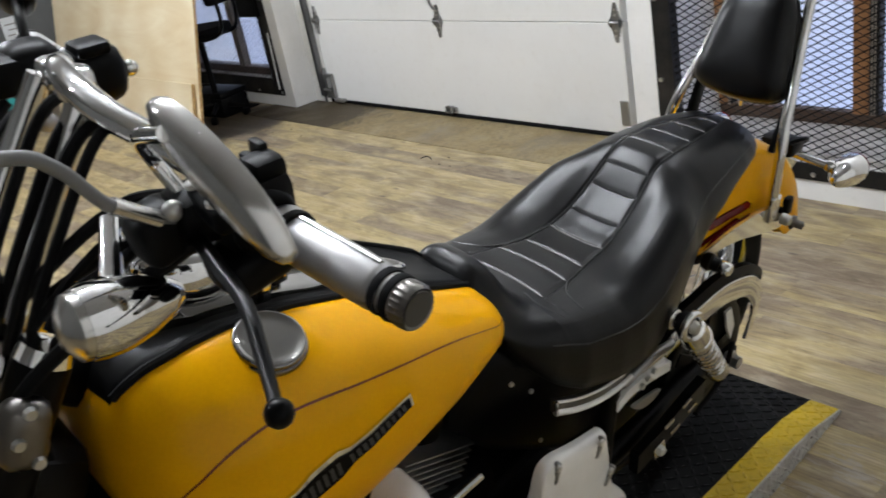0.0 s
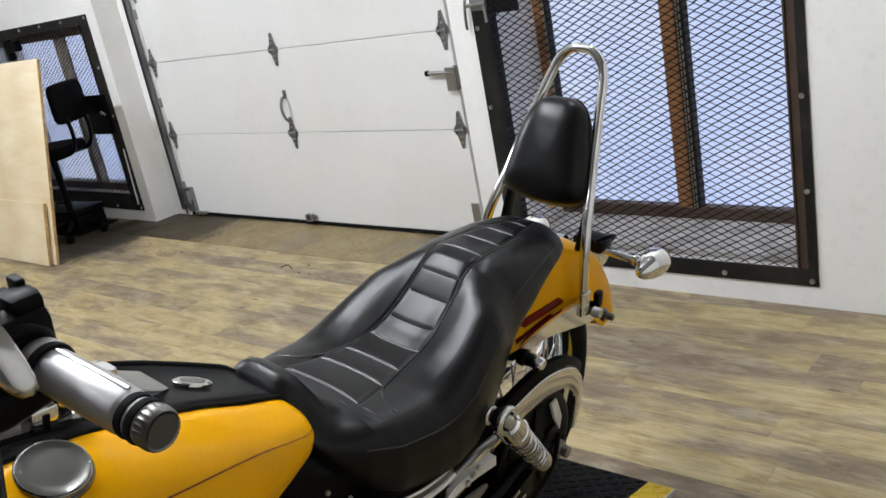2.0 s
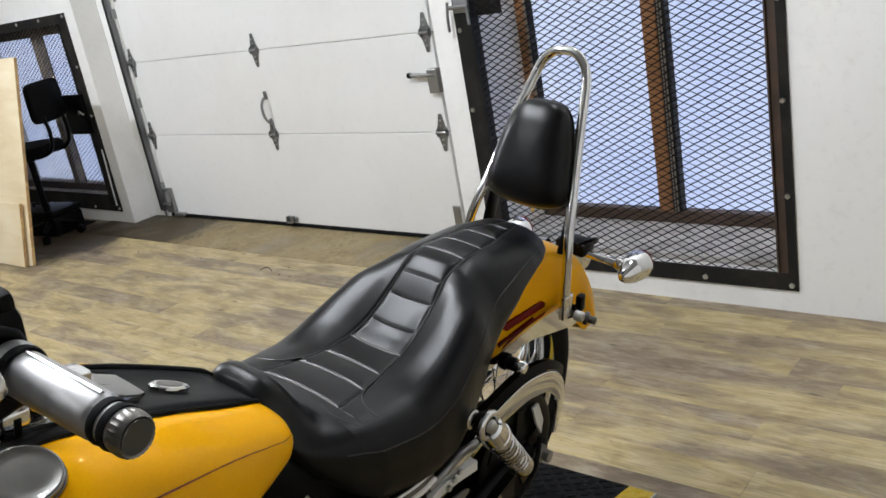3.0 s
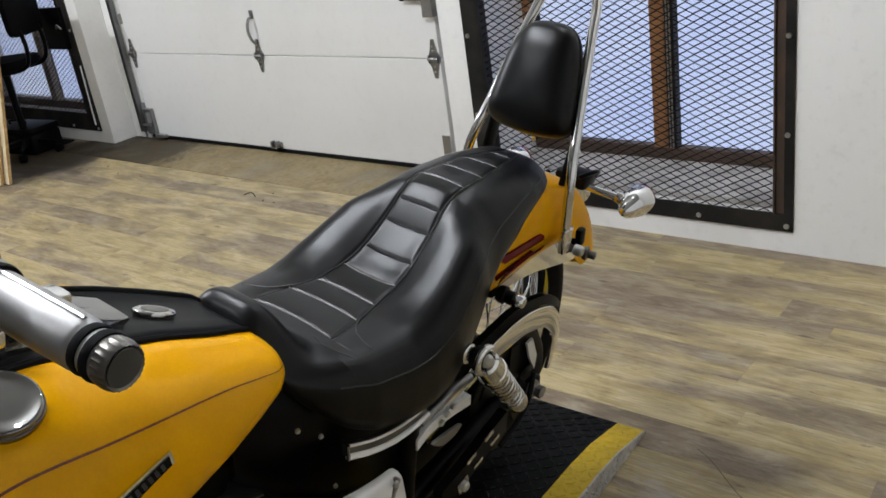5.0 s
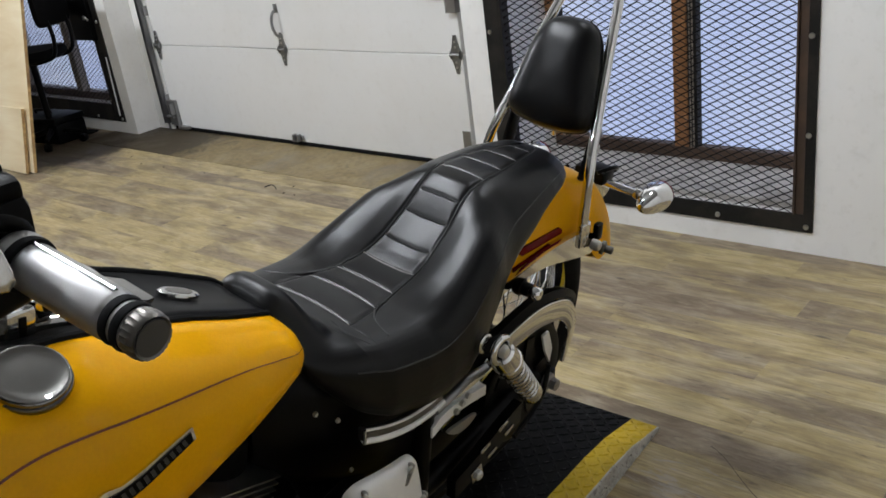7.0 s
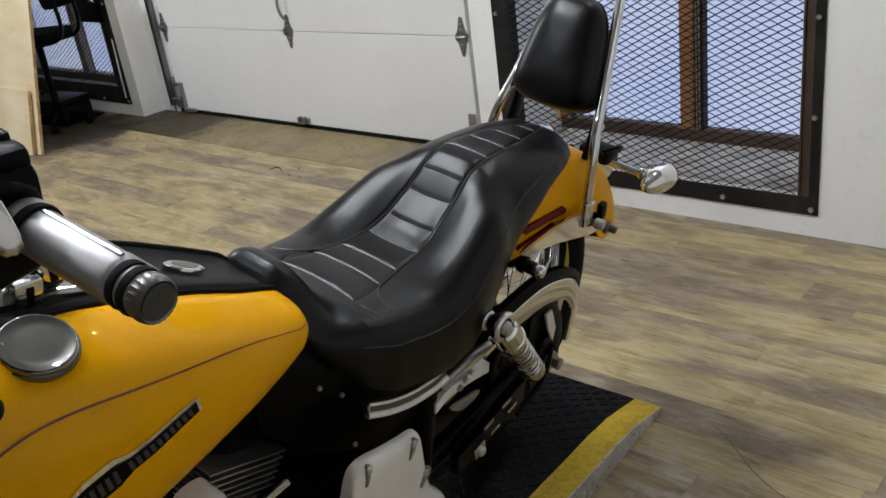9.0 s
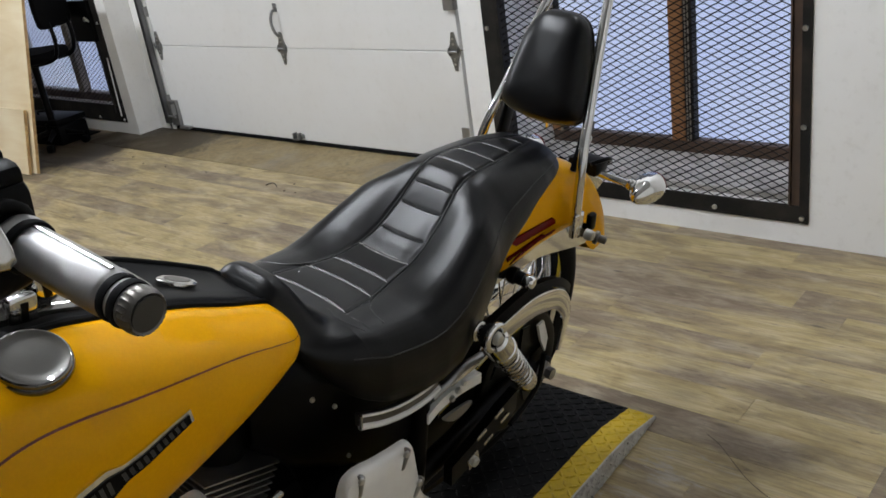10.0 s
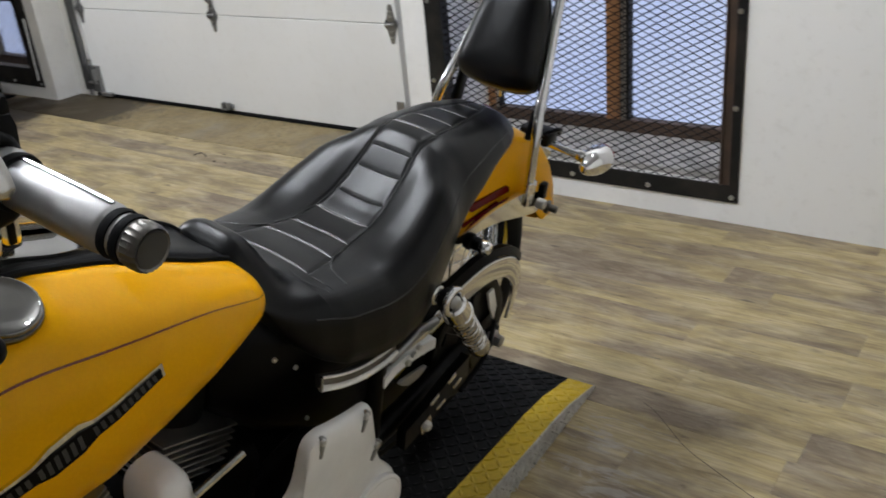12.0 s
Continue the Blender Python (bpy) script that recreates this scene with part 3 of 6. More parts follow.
w2 = caged_window("window_1", WIN2, WALL_R, [(1.722, 0.042, 0.016), (2.288, 0.058, 0.036)], "caged window with brown mullions and black mesh", 0.36, "brown_wood", 0.062, 0.030, 0.02)
w1 = caged_window("window_2", WIN1, WALL_L, [(-2.21, 0.075, 0.0), (-3.0, 0.075, 0.0)], "caged window with black mesh beside the door", 0.15, "pier", 0.112, 0.070)
# hasp on the larger cage
bm = BM()
box(bm, (1.70, WALL_R - 0.012, 1.125), (0.07, 0.012, 0.06), 0.002)
tube(bm, [(1.655, WALL_R - 0.028, 1.118), (1.745, WALL_R - 0.028, 1.118)], 0.008, 8)
tube(bm, catmull([(1.65, WALL_R - 0.03, 1.14), (1.645, WALL_R - 0.035, 1.08), (1.64, WALL_R - 0.03, 1.03)], 4), 0.006, 8)
tube(bm, [(1.737, WALL_R - 0.03, 1.12), (1.742, WALL_R - 0.032, 1.05)], 0.006, 8)
part("hasp", bm, M["steel"], w2, "grey steel hasp and pin")
part("lock_plate", box(BM(), (1.80, WALL_R + 0.02, 1.14), (0.12, 0.004, 0.13)), M["dark_steel"], w2, smooth=False)
# lock plate of the smaller cage
bm = BM()
box(bm, (-1.66, WALL_L - 0.022, 0.735), (0.235, 0.03, 0.255), 0.004)
part("lock_plate", bm, M["plastic"], w1, "black steel lock box", smooth=False)
bm = BM()
tube(bm, catmull([(-1.59, WALL_L - 0.045, 0.74), (-1.565, WALL_L - 0.055, 0.76), (-1.54, WALL_L - 0.045, 0.735)], 4), 0.007, 8)
part("padlock", bm, M["bolt"], w1)
bm = BM()
box(bm, (-2.52, WALL_L - 0.03, 1.24), (0.14, 0.05, 0.07), 0.005)
box(bm, (-2.60, WALL_L - 0.03, 1.22), (0.05, 0.04, 0.14), 0.005)
part("hinge_block", bm, M["plastic"], w1, "black hinge block", smooth=False)

# reflection along the frame bar's edge, modelled as a thin white strip
part("edge_strip", tube(BM(), [(-1.508, WALL_L - 0.010, 0.50), (-1.53, WALL_L - 0.010, 0.12)], 0.006, 6), M["paper"], w1, "pale glint strip on the frame bar")

# daylight outside
for xc, hw in ((2.3, 2.2), (-4.6, 4.5)):
    o = part("backdrop", box(BM(), (xc, 1.6, 1.2), (2 * hw, 0.02, 4.0)), M["daylight"], smooth=False)
    tagged(o, "pale blue daylight haze outside the window", "backdrop", kind="structure")

# ---- ceiling lamps ----
for lx, ly, lz, lw in LAMPS:
    l = thing("ceiling_light", "white pendant ceiling light out of view, switched on", "lamp", pose(lx, ly, CEILING), group="ceiling lights")
    part("rose", lathe(BM(), [(0.0, -0.03), (0.05, -0.03), (0.055, 0.0), (0.0, 0.0)], (0, 0, 0), (0, 0, 1), 20), M["door"], l)
    part("stem", tube(BM(), [(0, 0, -0.02), (0, 0, lz - CEILING + 0.08)], 0.008, 8), M["door"], l)
    part("bulb", ball(BM(), (0, 0, lz - CEILING), 0.022), M["diffuser"], l)


# ---- leaning plywood sheets ----
def sheet(x0, x1, y0, lean, h, thick, name, label):
    t = thing(name, label, "plywood sheet", pose(0, y0, 0.0, -lean, 0, 0), group="plywood sheets")
    part("face", box(BM(), ((x0 + x1) / 2, thick / 2, h / 2 + 0.004), (x1 - x0 - 0.004, thick, h), 0.001), M["ply"], t, smooth=False)
    part("edge_band", box(BM(), (x1, thick / 2, h / 2 + 0.004), (0.004, thick - 0.002, h - 0.004)), M["ply_edge"], t, smooth=False)
    return t


sheet(-3.74, -1.295, -0.925, 13.2, 1.20, 0.018, "plywood_sheet", "pale pine plywood sheet leaning behind the chair")
sheet(-3.74, -1.335, -0.955, 13.2, 0.375, 0.018, "plywood_offcut", "short pale plywood offcut leaning on the sheet")

# ---- office chair behind the sheets ----
ch = thing("office_chair", "black office chair with padded back by the window", "chair", pose(-1.83, -0.50, 0.0, 0, 0, 124))
bm = BM()
out = [Vector((0.205 * math.copysign(abs(math.cos(a)) ** 0.6, math.cos(a)), 0.20 * math.copysign(abs(math.sin(a)) ** 0.6, math.sin(a)), 0)) for a in (2 * math.pi * k / 28 for k in range(28))]
loft(bm, [[p * f + Vector((0, 0, z)) for p in out] for f, z in ((0.85, 0.545), (0.98, 0.56), (1.0, 0.585), (0.93, 0.61), (0.5, 0.618))])
part("seat", bm, M["chair"], ch, "black fabric seat")
bm = BM()
rings = []
for f, y in ((0.88, -0.19), (1.0, -0.205), (1.0, -0.235), (0.86, -0.25)):
    rings.append([Vector((0.19 * f * math.copysign(abs(math.cos(a)) ** 0.32, math.cos(a)), y, 0.868 + 0.125 * f * math.copysign(abs(math.sin(a)) ** 0.35, math.sin(a)))) for a in (2 * math.pi * k / 28 for k in range(28))])
loft(bm, rings)
part("backrest", bm, M["chair"], ch, "black padded backrest")
for sx in (-0.11, 0.11):
    part("back_support", tube(BM(), catmull([(sx, -0.235, 0.80), (sx, -0.25, 0.68), (sx, -0.22, 0.57), (sx, -0.1, 0.54), (sx, 0.0, 0.545)], 4), 0.013, 8), M["black_metal"], ch)
part("column", tube(BM(), [(0, 0, 0.06), (0, 0, 0.55)], 0.022, 10), M["black_metal"], ch)
for k in range(5):
    a = 2 * math.pi * k / 5 + 0.9
    leg = part("leg", tube(BM(), [(0, 0, 0.10), (0.20 * math.cos(a), 0.20 * math.sin(a), 0.07)], [0.022, 0.012], 8), M["plastic"], ch)
    part("castor", lathe(BM(), [(0.0, -0.022), (0.024, -0.02), (0.027, 0), (0.024, 0.02), (0.0, 0.022)], (0.20 * math.cos(a), 0.20 * math.sin(a), 0.028), (math.sin(a), -math.cos(a), 0), 12), M["plastic"], leg)

# notice and a teal crate at the far wall
o = part("notice", box(BM(), (X0 + 0.012, -0.85, 0.62), (0.004, 0.15, 0.28), 0.001), M["paper"], smooth=False)
tagged(o, "white paper notice pinned to the grey wall", "notice")
for k in range(4):
    part("text_bar", box(BM(), (X0 + 0.0155, -0.85 + 0.01 * (k % 2), 0.70 - 0.045 * k), (0.002, 0.10 - 0.02 * (k % 2), 0.012)), M["clutter"], o, smooth=False)
cr = thing("crate", "small teal plastic crate on the floor", "crate", pose(X0 + 0.16, -1.10, 0.0))
for sx, sy, lx, ly in ((0.0, 0.06, 0.28, 0.008), (0.0, -0.06, 0.28, 0.008), (0.136, 0.0, 0.008, 0.112), (-0.136, 0.0, 0.008, 0.112)):
    part("crate_side", box(BM(), (sx, sy, 0.09), (lx, ly, 0.17), 0.003), M["teal"], cr, smooth=False)
part("crate_base", box(BM(), (0, 0, 0.006), (0.26, 0.11, 0.01), 0.002), M["teal"], cr, smooth=False)
# black tool case on a thin rubber mat, and a white carton behind it
tagged(part("rubber_mat", box(BM(), (-2.12, -0.40, 0.006), (0.66, 0.30, 0.010), 0.003, Euler((0, 0, radians(8))).to_matrix()), M["rubber"]), "black rubber mat lying under the tool case", "mat")
tc = thing("tool_case", "black plastic tool case on the rubber mat", "case", pose(-2.02, -0.44, 0.011, 0, 0, 8))
part("case_body", box(BM(), (0, 0, 0.060), (0.52, 0.22, 0.12), 0.012), M["plastic"], tc)
part("case_lid", box(BM(), (0, 0, 0.142), (0.53, 0.23, 0.042), 0.012), M["plastic"], tc)
part("handle", tube(BM(), catmull([(-0.08, 0, 0.160), (-0.07, 0, 0.185), (0.07, 0, 0.185), (0.08, 0, 0.160)], 4), 0.007, 8), M["plastic"], tc)
for sx in (-0.16, 0.16):
    part("latch", box(BM(), (sx, -0.117, 0.118), (0.035, 0.008, 0.045), 0.003), M["plastic"], tc)
box_ = thing("carton", "small white cardboard carton under the window", "box", pose(-2.27, -0.205, 0.0))
part("carton_body", box(BM(), (0, 0, 0.032), (0.17, 0.06, 0.06), 0.002), M["paper"], box_, smooth=False)
part("carton_lid", box(BM(), (0, 0, 0.066), (0.176, 0.066, 0.007), 0.002), M["paper"], box_, smooth=False)
bm = BM()
tube(bm, catmull([(0.375, -0.575, 0.006), (0.40, -0.55, 0.012), (0.43, -0.555, 0.006), (0.455, -0.57, 0.005)], 4), 0.0024, 6)
tagged(part("wire_scrap", bm, M["plastic"]), "small black wire scrap lying on the floor", "scrap")
bm = BM()
chips = random.Random(3)
for k in range(11):
    cx, cy = -1.1 + 2.4 * chips.random(), -0.50 - 0.10 * chips.random()
    box(bm, (cx, cy, 0.003), (0.005 + 0.008 * chips.random(), 0.004 + 0.004 * chips.random(), 0.004), 0.001, Euler((0, 0, chips.random() * 3)).to_matrix(), 1)
tagged(part("debris", bm, M["clutter_dark"], smooth=False), "small dark chips lying along the plank edge", "debris", kind="stuff")
bm = BM()
crack = catmull([(3.06, -1.44, 0.0016), (3.109, -1.47, 0.0016), (3.205, -1.552, 0.0016), (3.286, -1.596, 0.0016), (3.387, -1.643, 0.0016), (3.52, -1.70, 0.0016)], 6)
rows_ = [[p + Vector((0, -0.0012, 0)), p + Vector((0, 0.0012, 0))] for p in crack]
loft(bm, rows_, cap=False, closed=False)
part("scratch", bm, M["clutter_dark"], floor, "dark scratch across the planks", smooth=False)

# ---- low lift platform under the motorcycle ----
PLAT_Z = 0.055
plat = thing("lift_platform", "black tread-plate lift platform with yellow edge, on the floor", "platform", pose(0, 0, 0))
PY = [(-1.44, 0.008), (-1.50, 0.022), (-1.58, 0.041), (-1.68, 0.052), (-1.76, PLAT_Z), (-3.0, PLAT_Z), (-4.35, PLAT_Z)]
skew = lambda y: 0.06 * (-1.44 - y) if y > -2.2 else 0.0456


def plat_deck(bm, xa, xb, drop):
    rows = []
    for y, z in PY:
        rows.append([(xa + skew(y), y, z), (xb + skew(y), y, z), (xb + skew(y), y, max(z - drop, 0.001)), (xa + skew(y), y, max(z - drop, 0.001))])
    return loft(bm, rows)


part("deck", plat_deck(BM(), 2.12, 2.853, 0.006), M["tread_black"], plat, smooth=False)
part("edge_strip", plat_deck(BM(), 2.8535, 2.923, 0.006), M["tread_yellow"], plat, "worn yellow tread-plate edge", smooth=False)
bm = BM()
rows = []
for y, z in PY:
    rows.append([(2.9235 + skew(y), y, 0.001), (2.9275 + skew(y), y, 0.001), (2.9275 + skew(y), y, z), (2.9235 + skew(y), y, z)])
loft(bm, rows)
part("side_plate", bm, M["tread_steel"], plat, "bare steel tread-plate side", smooth=False)
bm = BM()
box(bm, (2.5, -3.0, 0.022), (0.7, 2.6, 0.04))
part("base_frame", bm, M["engine"], plat, smooth=False)


def lozenge(bm, p, ux, uy, n, l=0.013, w=0.0042, h=0.0018):
    p, ux, uy, n = Vector(p), Vector(ux), Vector(uy), Vector(n)
    base = [p + ux * l, p + uy * w, p - ux * l, p - uy * w]
    top = [p + ux * l * 0.6 + n * h, p - ux * l * 0.6 + n * h]
    b = [bm.verts.new(v) for v in base]
    t = [bm.verts.new(v) for v in top]
    bm.faces.new((b[0], b[1], t[0]))
    bm.faces.new((b[1], t[1], t[0]))
    bm.faces.new((b[1], b[2], t[1]))
    bm.faces.new((b[2], b[3], t[1]))
    bm.faces.new((b[3], t[0], t[1]))
    bm.faces.new((b[3], b[0], t[0]))


def plat_z(y):
    return float(np.interp(-y, [-a for a, _ in PY], [b for _, b in PY]))


for nm, xa, xb, mt in (("tread_relief", 2.14, 2.845, "tread_black"), ("tread_relief", 2.862, 2.918, "tread_yellow")):
    bm = BM()
    y, j = -1.455, 0
    while y > -2.9:
        x, i = xa, 0
        while x < xb:
            s = 1 if (i + j) % 2 else -1
            sl = (plat_z(y - 0.01) - plat_z(y + 0.01)) / 0.02
            ux = Vector((0.7 * s, 0.7, -0.7 * sl)).normalized()
            uy = Vector((0.7, -0.7 * s, 0.7 * sl * s)).normalized()
            lozenge(bm, (x + skew(y), y, plat_z(y) + 0.0002), ux, uy, (0, 0, 1), 0.0135, 0.0048, 0.0027)
            x, i = x + 0.024, i + 1
        y, j = y - 0.024, j + 1
    tagged(part(nm, bm, M[mt], plat, smooth=False), kind="stuff")
bm = BM()
y, j = -1.48, 0
while y > -2.9:
    zt, z, i = plat_z(y), 0.008, 0
    while z < zt - 0.006:
        s = 1 if (i + j) % 2 else -1
        lozenge(bm, (2.9278 + skew(y), y, z), Vector((0, 0.7, 0.7 * s)), Vector((0, 0.7 * s, -0.7)), (1, 0, 0), 0.0115, 0.0045, 0.0030)
        z, i = z + 0.02, i + 1
    y, j = y - 0.022, j + 1
tagged(part("tread_relief", bm, M["tread_steel"], plat, smooth=False), kind="stuff")

# ---- the motorcycle: x ahead, y to its left, z up from the rear wheel's contact ----
BIKE = Matrix.Translation((2.714, -1.80, 0.051)) @ pose(0, 0, 0, 0, 0, -89.5) @ pose(0, 0, 0, -11.5, 0, 0)
bike = thing("motorcycle", "yellow cruiser motorcycle with black stitched seat, leaning on its stand", "motorcycle", BIKE)


def smooth_curve(rows, col, n=400):
    """Soft interpolation of one column of the stations."""
    xs = np.array([r[0] for r in rows])
    ys = np.array([r[col] for r in rows])
    o = np.argsort(xs)
    xs, ys = xs[o], ys[o]
    g = np.linspace(xs[0], xs[-1], n)
    v = np.interp(g, xs, ys)
    kw = np.exp(-np.linspace(-2, 2, 21) ** 2)
    kw /= kw.sum()
    pad = np.concatenate([2 * v[0] - v[10:0:-1], v, 2 * v[-1] - v[-2:-12:-1]])
    v = np.convolve(pad, kw, "valid")
    return lambda x: float(np.interp(x, g, v))


def interp_profile(prof, m):
    P = catmull([(a, b, 0) for a, b in prof], m)
    return [(p.x, p.y) for p in P]


def ease(u):
    u = min(1.0, max(0.0, u))
    return u * u * (3 - 2 * u)


# seat stations: x, top, half width, bottom
SEAT = [(-0.046, 0.766, 0.030, 0.752), (-0.040, 0.780, 0.055, 0.750), (-0.020, 0.790, 0.082, 0.748), (0.017, 0.795, 0.099, 0.748), (0.06, 0.802, 0.110, 0.744), (0.10, 0.806, 0.117, 0.733),
        (0.137, 0.810, 0.124, 0.716), (0.192, 0.814, 0.132, 0.697), (0.225, 0.808, 0.138, 0.672), (0.248, 0.793, 0.144, 0.650), (0.264, 0.777, 0.150, 0.636), (0.283, 0.759, 0.156, 0.622),
        (0.305, 0.743, 0.162, 0.606), (0.329, 0.727, 0.169, 0.596), (0.35, 0.717, 0.174, 0.588), (0.377, 0.710, 0.180, 0.578), (0.43, 0.709, 0.183, 0.574), (0.48, 0.713, 0.181, 0.580), (0.55, 0.722, 0.173, 0.600),
        (0.580, 0.728, 0.160, 0.616), (0.598, 0.748, 0.153, 0.630), (0.612, 0.780, 0.144, 0.645), (0.628, 0.804, 0.132, 0.665), (0.648, 0.810, 0.114, 0.695), (0.664, 0.800, 0.092, 0.722), (0.675, 0.778, 0.066, 0.742)]
s_top, s_wid, s_bot = (smooth_curve(SEAT, c, 640) for c in (1, 2, 3))
s_flank = smooth_curve([(a, b if not 0.15 < a < 0.46 else 0.811 - 0.100 * ease((a - 0.17) / 0.29)) for a, b in ((x, s_top(x)) for x in np.linspace(-0.046, 0.675, 80))], 1, 640)
BUCKET = interp_profile([(0, 0), (0.2, 0.0), (0.38, 0.004), (0.56, 0.012), (0.74, 0.045), (0.88, 0.140), (0.97, 0.32), (1.0, 0.56), (0.985, 0.82), (0.94, 1.0)], 3)
PILLION = interp_profile([(0, 0), (0.2, 0.006), (0.38, 0.030), (0.52, 0.075), (0.66, 0.155), (0.80, 0.29), (0.91, 0.47), (0.98, 0.69), (0.995, 0.87), (0.96, 1.0)], 3)
LADDER = [0.017, 0.079, 0.137, 0.192, 0.251, 0.283, 0.329, 0.377]
FRONT = [0.430, 0.478, 0.540]
RUNGS = [-0.02] + LADDER + FRONT


def rail(x):
    return float(np.interp(x, [-0.02, 0.017, 0.079, 0.137, 0.192, 0.251, 0.283, 0.329, 0.377, 0.43, 0.478, 0.54], [0.012, 0.023, 0.036, 0.044, 0.047, 0.045, 0.048, 0.051, 0.055, 0.060, 0.071, 0.080]))


def seat_pt(x, s):
    """A point of the seat's skin; s runs from -1 (right hem) through 0 (ridge) to 1 (left hem)."""
    k = abs(s) * (len(BUCKET) - 1)
    i = min(int(k), len(BUCKET) - 2)
    f = k - i
    m = ease((0.29 - x) / 0.10)
    fy, fz = (((BUCKET[i][c] * (1 - f) + BUCKET[i + 1][c] * f) * (1 - m) + (PILLION[i][c] * (1 - f) + PILLION[i + 1][c] * f) * m) for c in (0, 1))
    w, b = s_wid(x), s_bot(x)
    y = fy * w
    # the step up to the pillion is a long slope at the flanks
    m = ease((abs(y) - 0.015) / 0.135)
    t = s_top(x) * (1 - m) + s_flank(x) * m
    low = min(t, 0.728) if x > 0.5 else t
    return Vector((x, math.copysign(y, s), low - fz * (low - b) + (t - low) * math.exp(-(y / 0.082) ** 4)))


def seat_relief(p):
    """Stitched grooves and padding between them."""
    d, r = 0.0, rail(p.x)
    a = abs(p.y)
    if p.z > s_bot(p.x) + 0.5 * (s_top(p.x) - s_bot(p.x)) and -0.02 < p.x < 0.55:
        d -= 0.0030 * math.exp(-((a - r) / 0.0030) ** 2)
        if a < r:
            e = min(1.0, (r - a) / 0.012)
            bow = 1.1 * a * a
            for c in LADDER:
                d -= 0.0022 * e * math.exp(-((p.x - c) / 0.0020) ** 2)
            for c in FRONT:
                d -= 0.0022 * e * math.exp(-((p.x - c - bow) / 0.0020) ** 2)
            for c0, c1 in zip(RUNGS, RUNGS[1:]):
                if c0 < p.x < c1:
                    d += 0.0012 * math.sin(math.pi * (p.x - c0) / (c1 - c0)) * e
        elif a < r + 0.06:
            d += 0.0012 * math.sin(math.pi * (a - r) / 0.06) ** 2
    return d


def seat_on(x, y):
    """The skin's point at a given x and y."""
    lo, hi = 0.0, 0.75
    for _ in range(24):
        mid = (lo + hi) / 2
        if abs(seat_pt(x, mid).y) < abs(y):
            lo = mid
        else:
            hi = mid
    return seat_pt(x, math.copysign(lo, y))


bm = BM()
rings = []
for i in range(701):
    x = -0.046 + (0.675 + 0.046) * i / 700
    ring = []
    for j in range(-96, 97):
        p = seat_pt(x, j / 96)
        p.z += seat_relief(p)
        ring.append(p)
    rings.append(ring)
loft(bm, rings)
seat = part("seat", bm, M["leather"], bike, "black stitched vinyl two-up seat", angle=60)
for sgn in (-1, 1):
    ends = [(0.478, 0.072), (0.495, 0.080), (0.510, 0.094), (0.519, 0.112), (0.522, 0.132)]
    pts = [seat_on(x, sgn * rail(x)) + Vector((0, 0, -0.0016)) for x in np.linspace(0.0, 0.47, 60)] + [seat_on(x, sgn * y) + Vector((0, 0, 0.0004)) for x, y in ends]
    part("piping", tube(BM(), pts, 0.0017, 6), M["piping"], seat)
    hem = [seat_pt(x, sgn * 0.66) + Vector((0, sgn * 0.0004, 0)) for x in np.linspace(-0.03, 0.60, 60)]
    part("hem_seam", tube(BM(), hem, 0.0011, 6), M["piping"], seat)
    nose = [seat_on(x, sgn * y) for x, y in ((0.560, 0.058), (0.568, 0.085), (0.566, 0.110), (0.558, 0.130))]
    part("nose_seam", tube(BM(), catmull(nose, 4), 0.0010, 6), M["piping"], seat)
for c in LADDER + FRONT:
    r = rail(c)
    vee = 1.1 if c in FRONT else 0.0
    pts = [seat_on(c + vee * y * y, y) + Vector((0, 0, -0.0014)) for y in np.linspace(-r * 0.97, r * 0.97, 15)]
    light = c in FRONT or c == 0.377
    part("stitch_line", tube(BM(), pts, 0.0011 if light else 0.0007, 5), M["piping"] if 0.22 < c < 0.36 else M["stitch"], seat, "stitched seam")

# fuel tank stations: x, top, half width, bottom
TANK = [(0.660, 0.780, 0.098, 0.752), (0.672, 0.792, 0.124, 0.740), (0.695, 0.805, 0.142, 0.728), (0.74, 0.828, 0.156, 0.712), (0.80, 0.862, 0.178, 0.704), (0.88, 0.900, 0.198, 0.692),
        (0.96, 0.930, 0.208, 0.672), (1.04, 0.949, 0.208, 0.668), (1.085, 0.952, 0.204, 0.672), (1.125, 0.944, 0.190, 0.684), (1.150, 0.929, 0.172, 0.700), (1.166, 0.910, 0.150, 0.722), (1.176, 0.884, 0.124, 0.752), (1.180, 0.860, 0.10, 0.776)]
t_top, t_wid, t_bot = (smooth_curve(TANK, c) for c in (1, 2, 3))
TPROF = interp_profile([(0, 0.085), (0.27, 0.055), (0.5, 0.012), (0.7, 0.075), (0.86, 0.19), (0.96, 0.36), (1.0, 0.54), (0.965, 0.72), (0.85, 0.87), (0.66, 0.965), (0.4, 1.0)], 4)


def tank_pt(x, s, lift=0.0):
    k = abs(s) * (len(TPROF) - 1)
    i = min(int(k), len(TPROF) - 2)
    f = k - i
    fy = TPROF[i][0] * (1 - f) + TPROF[i + 1][0] * f
    fz = TPROF[i][1] * (1 - f) + TPROF[i + 1][1] * f
    t, w, b = t_top(x), t_wid(x), t_bot(x)
    p = Vector((x, math.copysign(fy * w, s), t - fz * (t - b)))
    if lift:
        c = Vector((x, 0, (t + b) / 2))
        n = Vector((0, p.y / (w * w), (p.z - c.z) / ((t - b) / 2) ** 2)).normalized()
        p += n * lift
    return p


bm = BM()
rings = [[tank_pt(0.660 + (TANK[-1][0] - 0.660) * i / 90, j / 44) for j in range(-44, 45)] for i in range(91)]
loft(bm, rings)
tank = part("fuel_tank", bm, M["paint"], bike, "glossy yellow fuel tank", angle=70)


